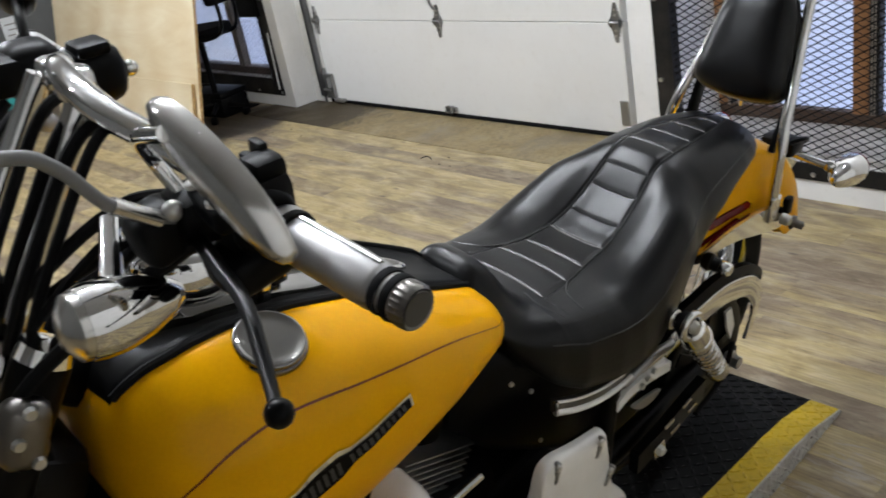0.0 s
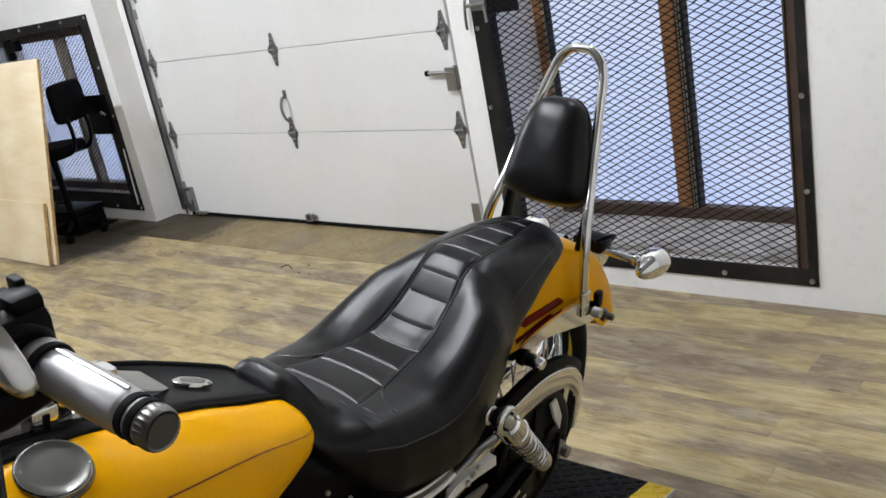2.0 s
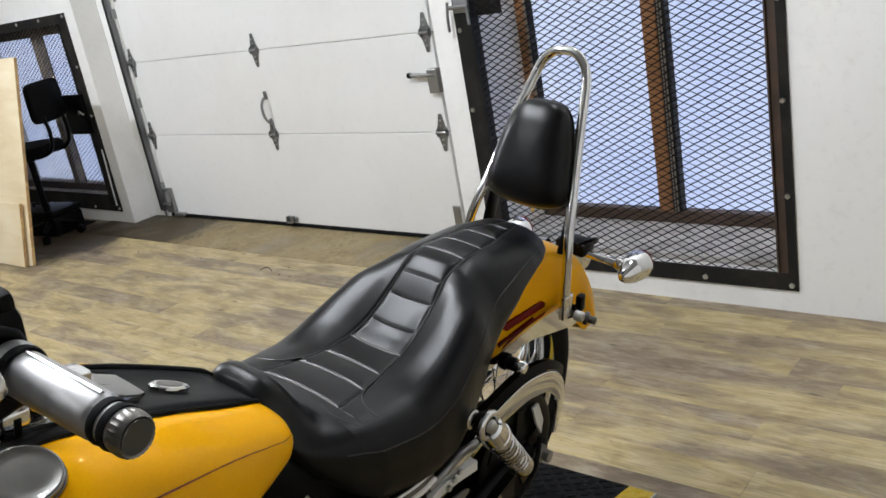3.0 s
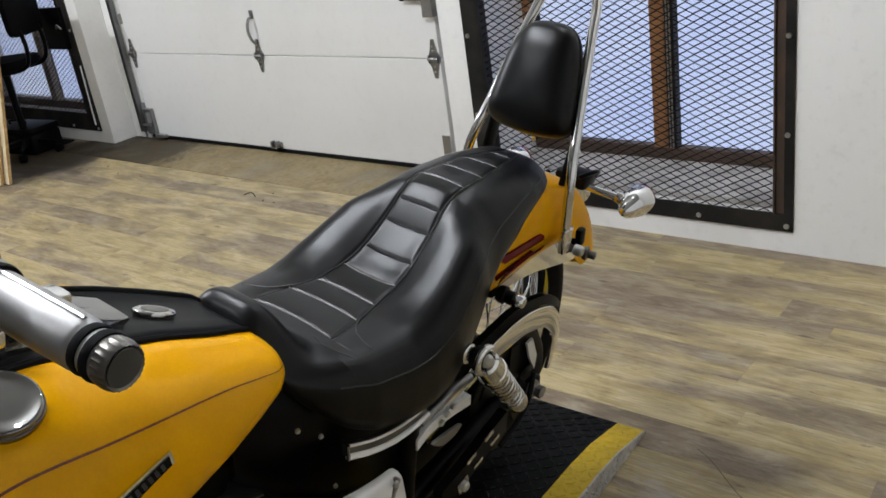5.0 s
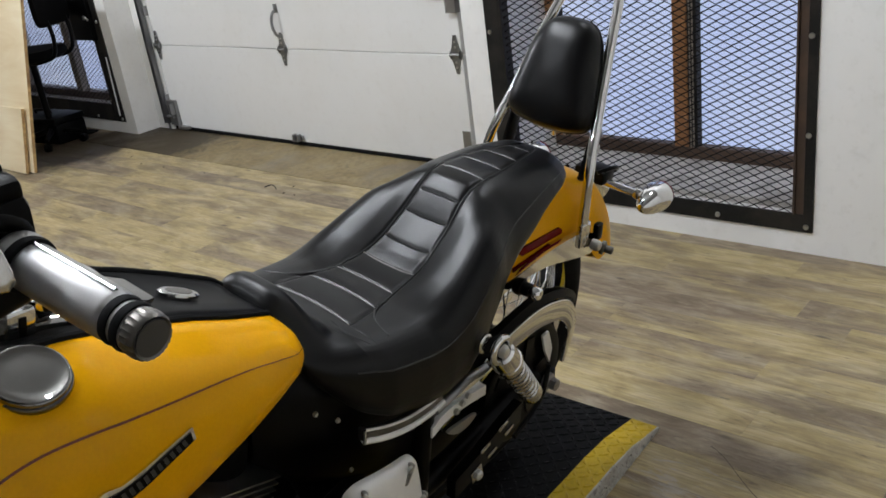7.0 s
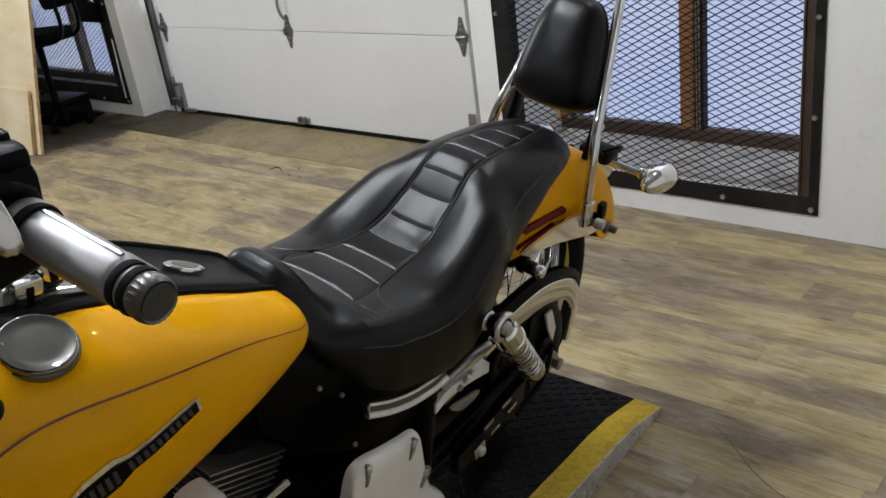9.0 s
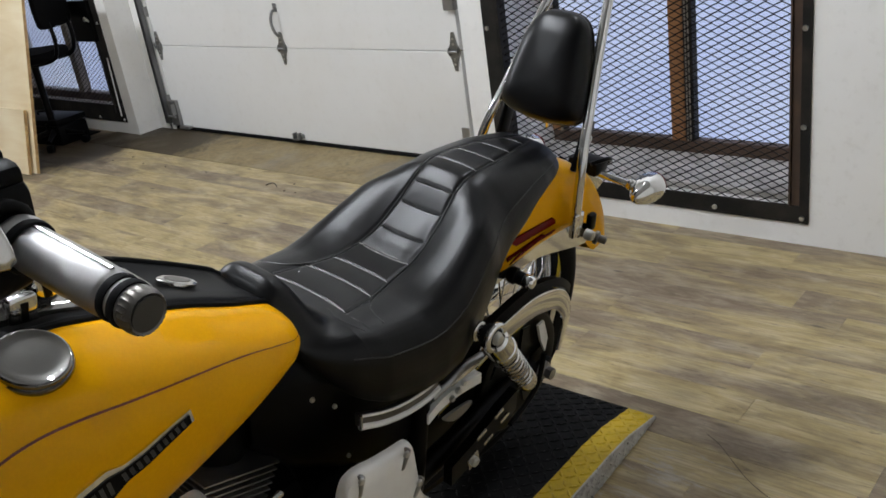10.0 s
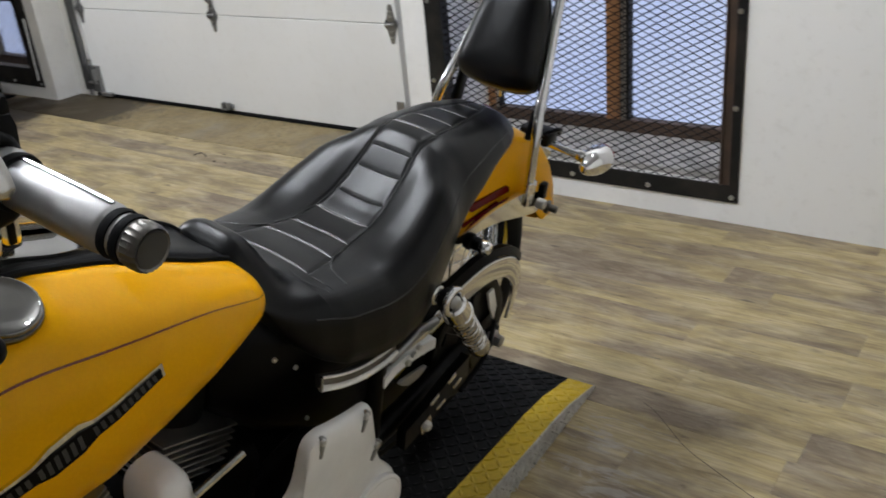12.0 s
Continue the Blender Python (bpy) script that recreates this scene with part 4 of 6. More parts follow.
def stripe(bm, path, w, lift):
    """A thin painted band along points of the tank's skin."""
    rows = []
    for x, s in path:
        rows.append([tank_pt(x, s - w, lift), tank_pt(x, s + w, lift)])
    a = [[bm.verts.new(p) for p in r] for r in rows]
    for p, q in zip(a, a[1:]):
        bm.faces.new((p[0], p[1], q[1], q[0]))


for sgn in (-1, 1):
    bm = BM()
    fit = np.polyfit([0.674, 0.72, 0.80, 0.94, 1.04, 1.10, 1.145], [0.52, 0.465, 0.432, 0.42, 0.425, 0.440, 0.50], 4)
    stripe(bm, [(x, sgn * float(np.polyval(fit, x))) for x in np.linspace(0.674, 1.148, 90)], 0.0026, 0.0012)
    part("pinstripe", bm, M["pin"], tank, "maroon pinstripe")


def nameplate(sgn):
    """Long chrome-edged badge with a raised middle; its lettering is plain bars."""
    xs = np.linspace(0.893, 1.108, 100)
    mid = lambda x: float(np.interp(x, [0.89, 1.0, 1.06, 1.13], [0.514, 0.561, 0.591, 0.626]))
    half = lambda x: float(np.interp(x, [0.89, 0.985, 1.002, 1.035, 1.053, 1.13], [0.016, 0.0185, 0.031, 0.031, 0.0195, 0.017]))

    def band(bm, f0, f1, lift, k0=0, k1=100, skew_=0.0):
        rows = []
        for x in xs[k0:k1]:
            a, b = sgn * (mid(x) + half(x) * f0), sgn * (mid(x) + half(x) * f1)
            rows.append([tank_pt(x + skew_, a, lift), tank_pt(x - skew_, b, lift), tank_pt(x - skew_, b, 0.0), tank_pt(x + skew_, a, 0.0)])
        return loft(bm, rows)
    plate = part("nameplate", band(BM(), -1.0, 1.0, 0.004), M["chrome"], tank, "chrome-edged tank badge with black field")
    part("field", band(BM(), -0.52, 0.93, 0.0052, 2, 98), M["black_metal"], plate)
    for a in (*range(6, 46, 4), *range(50, 72, 4), *range(76, 94, 4)):
        part("letter_bar", band(BM(), -0.30, 0.62, 0.0060, a, a + 3, 0.001), M["letter"], plate)


nameplate(1)
nameplate(-1)

# console along the middle of the tank
bm = BM()
rings = []
CON = [(0.655, 0.046, 0.0), (0.68, 0.056, 0.010), (0.74, 0.066, 0.014), (0.84, 0.078, 0.014), (0.93, 0.086, 0.012), (1.0, 0.093, 0.010), (1.09, 0.100, 0.009), (1.12, 0.095, 0.008), (1.15, 0.087, 0.006), (1.168, 0.078, 0.001)]
c_w, c_h = smooth_curve(CON, 1), smooth_curve(CON, 2)


def tank_on(x, y):
    """The tank's skin at a given x and y on its upper side."""
    lo, hi = 0.0, 0.6
    for _ in range(24):
        mid = (lo + hi) / 2
        if abs(tank_pt(x, mid).y) < abs(y):
            lo = mid
        else:
            hi = mid
    return tank_pt(x, math.copysign(lo, y))


def console_z(x):
    return t_top(x) + c_h(x) - 0.002


for i in range(49):
    x = 0.655 + (1.160 - 0.655) * i / 48
    w = c_w(x)
    edge = [(-0.80, -0.010), (-0.80, 0.9), (-0.76, 1.2), (-0.68, 1.25), (-0.5, 1.02), (0.0, 1.0), (0.5, 1.0), (0.86, 0.85), (0.96, 0.6), (1.0, 0.3), (1.0, -0.010)]
    rings.append([tank_on(x, w * fy) + Vector((0, 0, fh * c_h(x) if fh > 0 else fh)) for fy, fh in edge])
loft(bm, rings)
console = part("tank_console", bm, M["plastic"], bike, "satin black tank console")
for sgn in (-1, 1):
    part("edge_trim", tube(BM(), [tank_on(x, sgn * c_w(x) * (1.0 if sgn > 0 else 0.78)) + Vector((0, 0, 0.002 if sgn > 0 else 1.15 * c_h(x))) for x in np.linspace(0.67, 1.156, 48)], 0.005, 8), M["rubber"], console)
bm = BM()
zc = console_z(0.771)
tilt = Matrix.Translation((0.771, 0.014, zc - 0.001)) @ pose(0, 0, 0, 0, -25, 0) @ pose(0, 0, 0, 0, 0, -14)
rings = []
for f, h in ((1.0, -0.004), (1.0, 0.0), (0.9, 0.0018), (0.5, 0.0022)):
    rings.append([tilt @ Vector((0.027 * f * math.cos(a), 0.0150 * f * math.sin(a), h)) for a in (2 * math.pi * k / 28 for k in range(28))])
loft(bm, rings)
medal = part("medallion", bm, M["nickel"], console, "oval chrome console badge")
bm = BM()
loft(bm, [[tilt @ Vector((0.0178 * k * math.cos(a), 0.0099 * k * math.sin(a), hh)) for a in (2 * math.pi * q / 24 for q in range(24))] for k, hh in ((1.0, 0.001), (1.0, 0.0026), (0.8, 0.0028))])
part("medallion_field", bm, M["cap"], medal)
# chrome dash over the front of the console
rows = []
for i in range(25):
    x = 0.820 + (1.105 - 0.820) * i / 24
    e = math.sin(math.pi * min(1.0, (i + 0.6) / 9.0) / 2) * (1.0 if i < 20 else (25.5 - i) / 5.6)
    w, z = 0.030 + 0.036 * e, t_top(x) + 0.002 + 0.010 * max(0.0, 1 - (x - 0.82) / 0.10)
    rows.append([Vector((x, w * fy + 0.006, z + fz * e)) for fy, fz in ((-1.0, -0.022), (-0.98, 0.004), (-0.82, 0.012), (-0.4, 0.016), (0.4, 0.016), (0.82, 0.012), (0.98, 0.004), (1.0, -0.022))])
dash = part("dash_panel", loft(BM(), rows), M["filler"], console, "polished chrome dash panel")
key = part("ignition_switch", box(BM(), (0.984, 0.066, 0.948), (0.030, 0.018, 0.034), 0.004, Euler((0, radians(-10), 0)).to_matrix()), M["chrome"], dash, "chrome ignition switch with black slot")
part("key_slot", box(BM(), (0.984, 0.0755, 0.948), (0.008, 0.002, 0.020), 0.0008, Euler((0, radians(-10), 0)).to_matrix()), M["black_metal"], key)
# chrome instrument pod in front of the console
bm = BM()
lathe(bm, [(0.062, 0), (0.066, 0.012), (0.062, 0.034), (0.055, 0.042), (0.05, 0.044), (0.0, 0.044)], (1.035, 0, 0.962), Vector((-0.28, 0, 1)), 32)
pod = part("speedometer", bm, M["chrome"], console, "chrome speedometer pod")
part("dial", lathe(BM(), [(0.047, 0), (0.047, 0.002), (0.0, 0.002)], Vector((1.035, 0, 0.962)) + Vector((-0.28, 0, 1)).normalized() * 0.0445, Vector((-0.28, 0, 1)), 28), M["black_metal"], pod)
bm = BM()
box(bm, (0.925, 0.02, 0.948), (0.10, 0.035, 0.022), 0.006, Euler((0, radians(-18), 0)).to_matrix())
box(bm, (0.955, 0.055, 0.962), (0.022, 0.03, 0.04), 0.004)
part("ignition_switch", bm, M["chrome"], console, "chrome switch bracket")
part("switch_slot", box(BM(), (0.955, 0.0712, 0.962), (0.008, 0.002, 0.024), 0.0005), M["black_metal"], console)

# filler caps on both lobes
for sgn in (1, -1):
    base = Vector((1.012, sgn * 0.128, t_top(1.014) - 0.0150))
    n = Vector((-0.10, sgn * 0.36, 1)).normalized()
    cap = part("filler_cap", lathe(BM(), [(0.036, 0), (0.0372, 0.005), (0.0366, 0.0078), (0.0350, 0.0090), (0.033, 0.0091), (0.0318, 0.0084), (0.02, 0.0087), (0.0, 0.0089)], base, n, 40), M["filler"], tank, "chrome filler cap")
    part("cap_rim", lathe(BM(), [(0.0385, -0.004), (0.0397, 0.0), (0.0385, 0.003), (0.037, 0.003)], base, n, 36), M["filler"], cap)


# ---- wheels ----
def ring_path(c, r, n=64):
    return [(c[0] + r * math.cos(2 * math.pi * k / n), c[1], c[2] + r * math.sin(2 * math.pi * k / n)) for k in range(n)]


def wheel(c, r, w, rim_r, parent, nm):
    bm = BM()
    prof = [(rim_r, -w * 0.42), (rim_r + 0.02, -w * 0.5), (r - 0.050, -w * 0.52), (r - 0.026, -w * 0.42), (r - 0.008, -w * 0.24), (r, 0), (r - 0.008, w * 0.24), (r - 0.026, w * 0.42), (r - 0.050, w * 0.52), (rim_r + 0.02, w * 0.5), (rim_r, w * 0.42)]
    q = Vector((0, 0, 1)).rotation_difference(Vector((0, 1, 0))).to_matrix()
    rows = [[Vector(c) + q @ Vector((pr * math.cos(2 * math.pi * k / 64), pr * math.sin(2 * math.pi * k / 64), h)) for k in range(64)] for pr, h in prof]
    loft(bm, rows, cap=False)
    wh = part(nm, bm, M["rubber"], parent, "black rubber tyre on a laced wheel", angle=55)
    bm = BM()
    rp = [(rim_r + 0.004, -w * 0.40), (rim_r - 0.006, -w * 0.42), (rim_r - 0.016, -w * 0.3), (rim_r - 0.022, 0), (rim_r - 0.016, w * 0.3), (rim_r - 0.006, w * 0.42), (rim_r + 0.004, w * 0.40)]
    rows = [[Vector(c) + q @ Vector((pr * math.cos(2 * math.pi * k / 64), pr * math.sin(2 * math.pi * k / 64), h)) for k in range(64)] for pr, h in rp]
    loft(bm, rows, cap=False)
    part("rim", bm, M["chrome"], wh, "chrome wheel rim")
    part("hub", lathe(BM(), [(0.02, -w * 0.5), (0.045, -w * 0.46), (0.045, -w * 0.38), (0.028, -w * 0.3), (0.028, w * 0.3), (0.045, w * 0.38), (0.045, w * 0.46), (0.02, w * 0.5)], c, (0, 1, 0), 24), M["chrome"], wh)
    for k in range(40):
        a = 2 * math.pi * k / 40
        side = 1 if k % 2 else -1
        tw = 0.32 if (k // 2) % 2 else -0.32
        p0 = (c[0] + 0.042 * math.cos(a + tw), c[1] + side * w * 0.40, c[2] + 0.042 * math.sin(a + tw))
        p1 = (c[0] + (rim_r - 0.02) * math.cos(a), c[1] + side * w * 0.05, c[2] + (rim_r - 0.02) * math.sin(a))
        part("spoke", tube(BM(), [p0, p1], 0.0022, 5), M["nickel"], wh)
    return wh


rear = wheel((0.030, -0.050, 0.350), 0.342, 0.110, 0.256, bike, "rear_wheel")
FW = (1.63, 0, 0.325)
front = wheel(FW, 0.325, 0.10, 0.245, bike, "front_wheel")

# rear fender
CROWN = [(0.30, 0.63), (0.22, 0.692), (0.14, 0.735), (0.05, 0.757), (-0.04, 0.752), (-0.12, 0.718), (-0.178, 0.664), (-0.216, 0.602), (-0.234, 0.548), (-0.24, 0.515), (-0.24, 0.488)]


def fender(path, halfw, depth, name, label):
    P = catmull([(x, 0, z) for x, z in path], 5)
    rows = []
    for i, p in enumerate(P):
        d = (P[min(i + 1, len(P) - 1)] - P[max(i - 1, 0)]).normalized()
        n = Vector((0, 1, 0)).cross(d)
        if n.z < 0 and abs(d.x) > 0.3:
            n = -n
        n = Vector((-d.z, 0, d.x))
        if n.dot(p - Vector((path[len(path) // 2][0], 0, path[len(path) // 2][1] - 0.4))) < 0:
            n = -n
        e = min(1.0, (len(P) - 1 - i) / 7.0)
        hw = halfw * (0.45 + 0.55 * math.sqrt(e))
        dp = depth * (0.30 + 0.70 * min(1.0, (len(P) - 1 - i) / 22.0)) * (0.40 + 0.60 * min(1.0, i / 14.0))
        sec = [(-1.0, dp), (-1.0, dp * 0.45), (-0.95, 0.022), (-0.78, 0.007), (-0.4, 0.001), (0, 0), (0.4, 0.001), (0.78, 0.007), (0.95, 0.022), (1.0, dp * 0.45), (1.0, dp)]
        outer = [p + Vector((0, hw * a, 0)) - n * b for a, b in sec]
        inner = [p + Vector((0, (hw - 0.003) * a, 0)) - n * (b + (0.003 if abs(a) < 1 else 0)) for a, b in reversed(sec)]
        rows.append(outer + inner)
    bm = BM()
    loft(bm, rows)
    return part(name, bm, M["paint"], bike, label, angle=60)


rfender = fender(CROWN, 0.098, 0.142, "rear_fender", "glossy yellow rear fender")
FF = [(FW[0] + 0.36 * math.cos(radians(a)), FW[2] + 0.36 * math.sin(radians(a))) for a in range(25, 181, 15)]
fender(FF, 0.06, 0.05, "front_fender", "glossy yellow front fender")
for sgn in (1, -1):
    # long reflectors on the side
    bm = BM()
    rf = [(0.150, 0.668), (0.156, 0.678), (0.020, 0.668), (0.010, 0.660), (0.010, 0.652), (0.140, 0.660)]
    slab(bm, rf, (0, sgn * 0.0985 + (0.0 if sgn > 0 else 0.004), 0), (1, 0, 0), (0, 0, 1), -0.004, 0.0)
    part("reflector", bm, M["red"], rfender, "long red side reflector", smooth=False)
    bm = BM()
    rf = [(0.160, 0.634), (0.164, 0.645), (0.05, 0.646), (0.038, 0.638)]
    slab(bm, rf, (0, sgn * 0.0985 + (0.0 if sgn > 0 else 0.004), 0), (1, 0, 0), (0, 0, 1), -0.004, 0.0)
    part("reflector", bm, M["red"], rfender, "long red side reflector", smooth=False)
    # chrome strut
    bm = BM()
    st = [(0.235, 0.630), (0.23, 0.640), (0.195, 0.646), (0.087, 0.653), (0.0, 0.648), (-0.055, 0.636), (-0.088, 0.614), (-0.096, 0.592), (-0.075, 0.580), (0.005, 0.600), (0.085, 0.622), (0.175, 0.632)]
    slab(bm, [(p.x, p.y) for p in catmull([(a, b, 0) for a, b in st], 3, True)], (0, sgn * 0.111 + (0.012 if sgn > 0 else 0.0), 0), (1, 0, 0), (0, 0, 1), 0.012, 0.003)
    strut = part("fender_strut", bm, M["chrome"], bike, "polished chrome fender strut")
    for bx_, bz_, rr in ((-0.055, 0.614, 0.011),):
        part("bolt", lathe(BM(), [(rr, 0), (rr, 0.012), (rr * 0.7, 0.017), (0, 0.018)], (bx_, sgn * 0.134, bz_), (0, sgn, 0), 10), M["bolt"], strut)
# docking hardware on the left strut
bm = BM()
lathe(bm, [(0.010, 0), (0.010, 0.008), (0.014, 0.009), (0.014, 0.016), (0.008, 0.018), (0.008, 0.032), (0.0, 0.034)], (-0.078, 0.132, 0.600), (-0.25, 1, -0.15), 12)
part("docking_post", bm, M["cap"], bike, "steel docking post")
bm = BM()
box(bm, (-0.082, 0.128, 0.628), (0.022, 0.014, 0.036), 0.005)
part("docking_bracket", bm, M["black_metal"], bike)
bm = BM()
lathe(bm, [(0.014, 0), (0.016, 0.006), (0.016, 0.014), (0.0125, 0.016), (0.0125, 0.03), (0.0, 0.03)], (0.195, 0.128, 0.640), (-0.1, 1, -0.1), 14)
sb_ = part("strut_bolt", bm, M["black_metal"], bike, "black strut bolt with chrome end")
part("bolt_end", lathe(BM(), [(0.0115, 0.030), (0.0125, 0.034), (0.0125, 0.044), (0.009, 0.049), (0, 0.05)], (0.195, 0.128, 0.640), (-0.1, 1, -0.1), 14), M["chrome"], sb_)

# sissy bar and backrest
LEG = [(-0.032, 0.122, 0.625), (-0.036, 0.119, 0.70), (-0.045, 0.115, 0.755), (-0.062, 0.107, 0.80), (-0.089, 0.096, 0.85), (-0.113, 0.086, 0.90), (-0.138, 0.076, 0.95), (-0.166, 0.065, 1.0), (-0.186, 0.057, 1.035), (-0.196, 0.046, 1.062), (-0.202, 0.024, 1.082)]
path = LEG + [(-0.203, 0.0, 1.086)] + [(x, -y, z) for x, y, z in reversed(LEG)]
sissy = part("sissy_bar", tube(BM(), catmull(path, 4), 0.0093, 12), M["chrome"], bike, "chrome sissy bar hoop")
for sgn in (1, -1):
    part("foot", box(BM(), (-0.033, sgn * 0.124, 0.640), (0.034, 0.012, 0.05), 0.004), M["chrome"], sissy)
bm = BM()
HALF = [(0.030, 0.1205), (0.051, 0.107), (0.067, 0.077), (0.078, 0.030), (0.086, -0.020), (0.089, -0.048), (0.082, -0.066), (0.056, -0.078)]
PO = catmull([(0.0, 0.123, 0)] + [(a, b, 0) for a, b in HALF] + [(0.0, -0.083, 0)] + [(-a, b, 0) for a, b in reversed(HALF)], 4, True)
PADM = Matrix.Translation((-0.094, 0, 0.888)) @ pose(0, 0, 0, 0, -20, 0)
rows = []
for f, d in ((0.80, -0.026), (0.95, -0.022), (1.0, -0.008), (1.0, 0.004), (0.96, 0.017), (0.86, 0.027), (0.66, 0.034), (0.40, 0.037), (0.12, 0.038)):
    rows.append([PADM @ Vector((d, p.x * f, p.y * f)) for p in PO])
loft(bm, rows)
pad = part("backrest_pad", bm, M["leather"], bike, "black vinyl backrest pad")
part("pad_welt", tube(BM(), [PADM @ Vector((-0.010, p.x * 1.0, p.y * 1.0)) for p in PO], 0.0024, 6, True), M["piping"], pad)
bm = BM()
box(bm, (-0.085, 0.09, 0.775), (0.03, 0.012, 0.10), 0.004, Euler((0, radians(-22), 0)).to_matrix())
br = part("backrest_bracket", bm, M["black_metal"], bike, "black backrest bracket")
part("backrest_bracket", box(BM(), (-0.085, -0.09, 0.775), (0.03, 0.012, 0.10), 0.004, Euler((0, radians(-22), 0)).to_matrix()), M["black_metal"], bike, "black backrest bracket")
part("bolt", lathe(BM(), [(0.008, 0), (0.008, 0.006), (0.0, 0.008)], (-0.09, 0.096, 0.79), (0, 1, 0), 10), M["bolt"], br)
part("bolt", lathe(BM(), [(0.008, 0), (0.008, 0.006), (0.0, 0.008)], (-0.075, 0.096, 0.74), (0, 1, 0), 10), M["bolt"], br)
# clevis wire seen past the pad
part("grab_wire", tube(BM(), catmull([(-0.10, -0.10, 0.80), (-0.13, -0.06, 0.815), (-0.14, -0.03, 0.80), (-0.14, -0.025, 0.765)], 4), 0.004, 8), M["chrome"], br)

# rear lamp, licence bracket and turn signals
bm = BM()
box(bm, (-0.225, 0.03, 0.672), (0.05, 0.07, 0.03), 0.006)
tube(bm, catmull([(-0.20, 0.05, 0.685), (-0.235, 0.068, 0.69), (-0.265, 0.06, 0.675), (-0.262, 0.04, 0.655)], 4), 0.005, 8)
part("lamp_bracket", bm, M["black_metal"], bike)


tl = part("tail_lamp", lathe(BM(), [(0.0, -0.03), (0.022, -0.025), (0.030, 0.0), (0.036, 0.03), (0.034, 0.036), (0.0, 0.036)], (-0.262, 0.0, 0.625), (-0.85, 0, -0.5), 24), M["chrome"], bike, "chrome tail lamp housing")
part("lens", lathe(BM(), [(0.033, 0.036), (0.028, 0.046), (0.0, 0.05)], (-0.262, 0.0, 0.625), (-0.85, 0, -0.5), 24), M["red"], tl)


def bullet(base, d, l, r, nm, lens):
    """Bullet-shaped turn signal along d."""
    prof = [(0.002, -l * 0.62), (r * 0.30, -l * 0.58), (r * 0.58, -l * 0.42), (r * 0.85, -l * 0.16), (r, 0.1 * l), (r * 1.0, l * 0.3), (r * 0.94, l * 0.42), (0.0, l * 0.42)]
    b = part(nm, lathe(BM(), prof, base, d, 24), M["chrome"], bike, "chrome bullet turn signal")
    part("lens", lathe(BM(), [(r * 0.9, l * 0.42), (r * 0.88, l * 0.5), (r * 0.5, l * 0.6), (0, l * 0.63)], base, d, 24), M[lens], b)
    return b


for sgn in (1, -1):
    sb = bullet((-0.262, sgn * 0.150, 0.634), (-1, 0.0, 0.02), 0.082, 0.031, "rear_turn_signal", "red")
    part("stalk", tube(BM(), [(-0.215, sgn * 0.03, 0.665), (-0.25, sgn * 0.135, 0.642)], 0.0085, 10), M["chrome"], sb)
    part("collar", lathe(BM(), [(0.012, 0), (0.013, 0.008), (0.01, 0.014)], (-0.247, sgn * 0.118, 0.646), (0, sgn, -0.2), 12), M["nickel"], sb)

# swing arm, axle, belt and guard
arm = part("swing_arm", tube(BM(), catmull([(0.52, 0.12, 0.335), (0.34, 0.118, 0.34), (0.18, 0.100, 0.335), (0.05, 0.098, 0.333)], 4), 0.022, 10), M["black_metal"], bike)
part("swing_arm", tube(BM(), catmull([(0.52, -0.12, 0.335), (0.34, -0.16, 0.34), (0.18, -0.165, 0.335), (0.03, -0.165, 0.333)], 4), 0.022, 10), M["black_metal"], bike)
bm = BM()
lathe(bm, [(0.019, 0), (0.019, 0.012), (0.013, 0.014), (0.013, 0.028), (0.008, 0.03), (0, 0.03)], (0.040, 0.118, 0.334), (0, 1, 0), 6)
axle = part("axle_nut", bm, M["satin"], arm, "steel axle nut")
part("axle_adjuster", box(BM(), (0.03, 0.112, 0.33), (0.05, 0.018, 0.03), 0.004), M["black_metal"], arm)
pul = part("pulley", lathe(BM(), [(0.03, -0.015), (0.125, -0.018), (0.13, -0.016), (0.13, 0.016), (0.125, 0.018), (0.10, 0.012), (0.05, 0.006), (0.03, 0.015)], (0.09, 0.080, 0.345), (0, 1, 0), 40), M["black_metal"], rear)
for k in range(5):
    a = 2 * math.pi * k / 5 + 0.5
    bm = BM()
    c, s = math.cos(a), math.sin(a)
    slab(bm, [(0.045, -0.008), (0.10, -0.014), (0.10, 0.014), (0.045, 0.008)], (0.09, 0.090, 0.345), (c, 0, s), (s, 0, -c), 0.006, 0.001)
    part("pulley_web", bm, M["black_metal"], pul)
bm = BM()
slab(bm, [(0.041, 0.434), (0.021, 0.436), (0.000, 0.384), (0.006, 0.352), (0.026, 0.388)], (0, 0.104, 0), (1, 0, 0), (0, 0, 1), 0.006, 0.001)
part("caliper_plate", bm, M["alloy"], arm, "bright diamond-shaped plate", smooth=False)
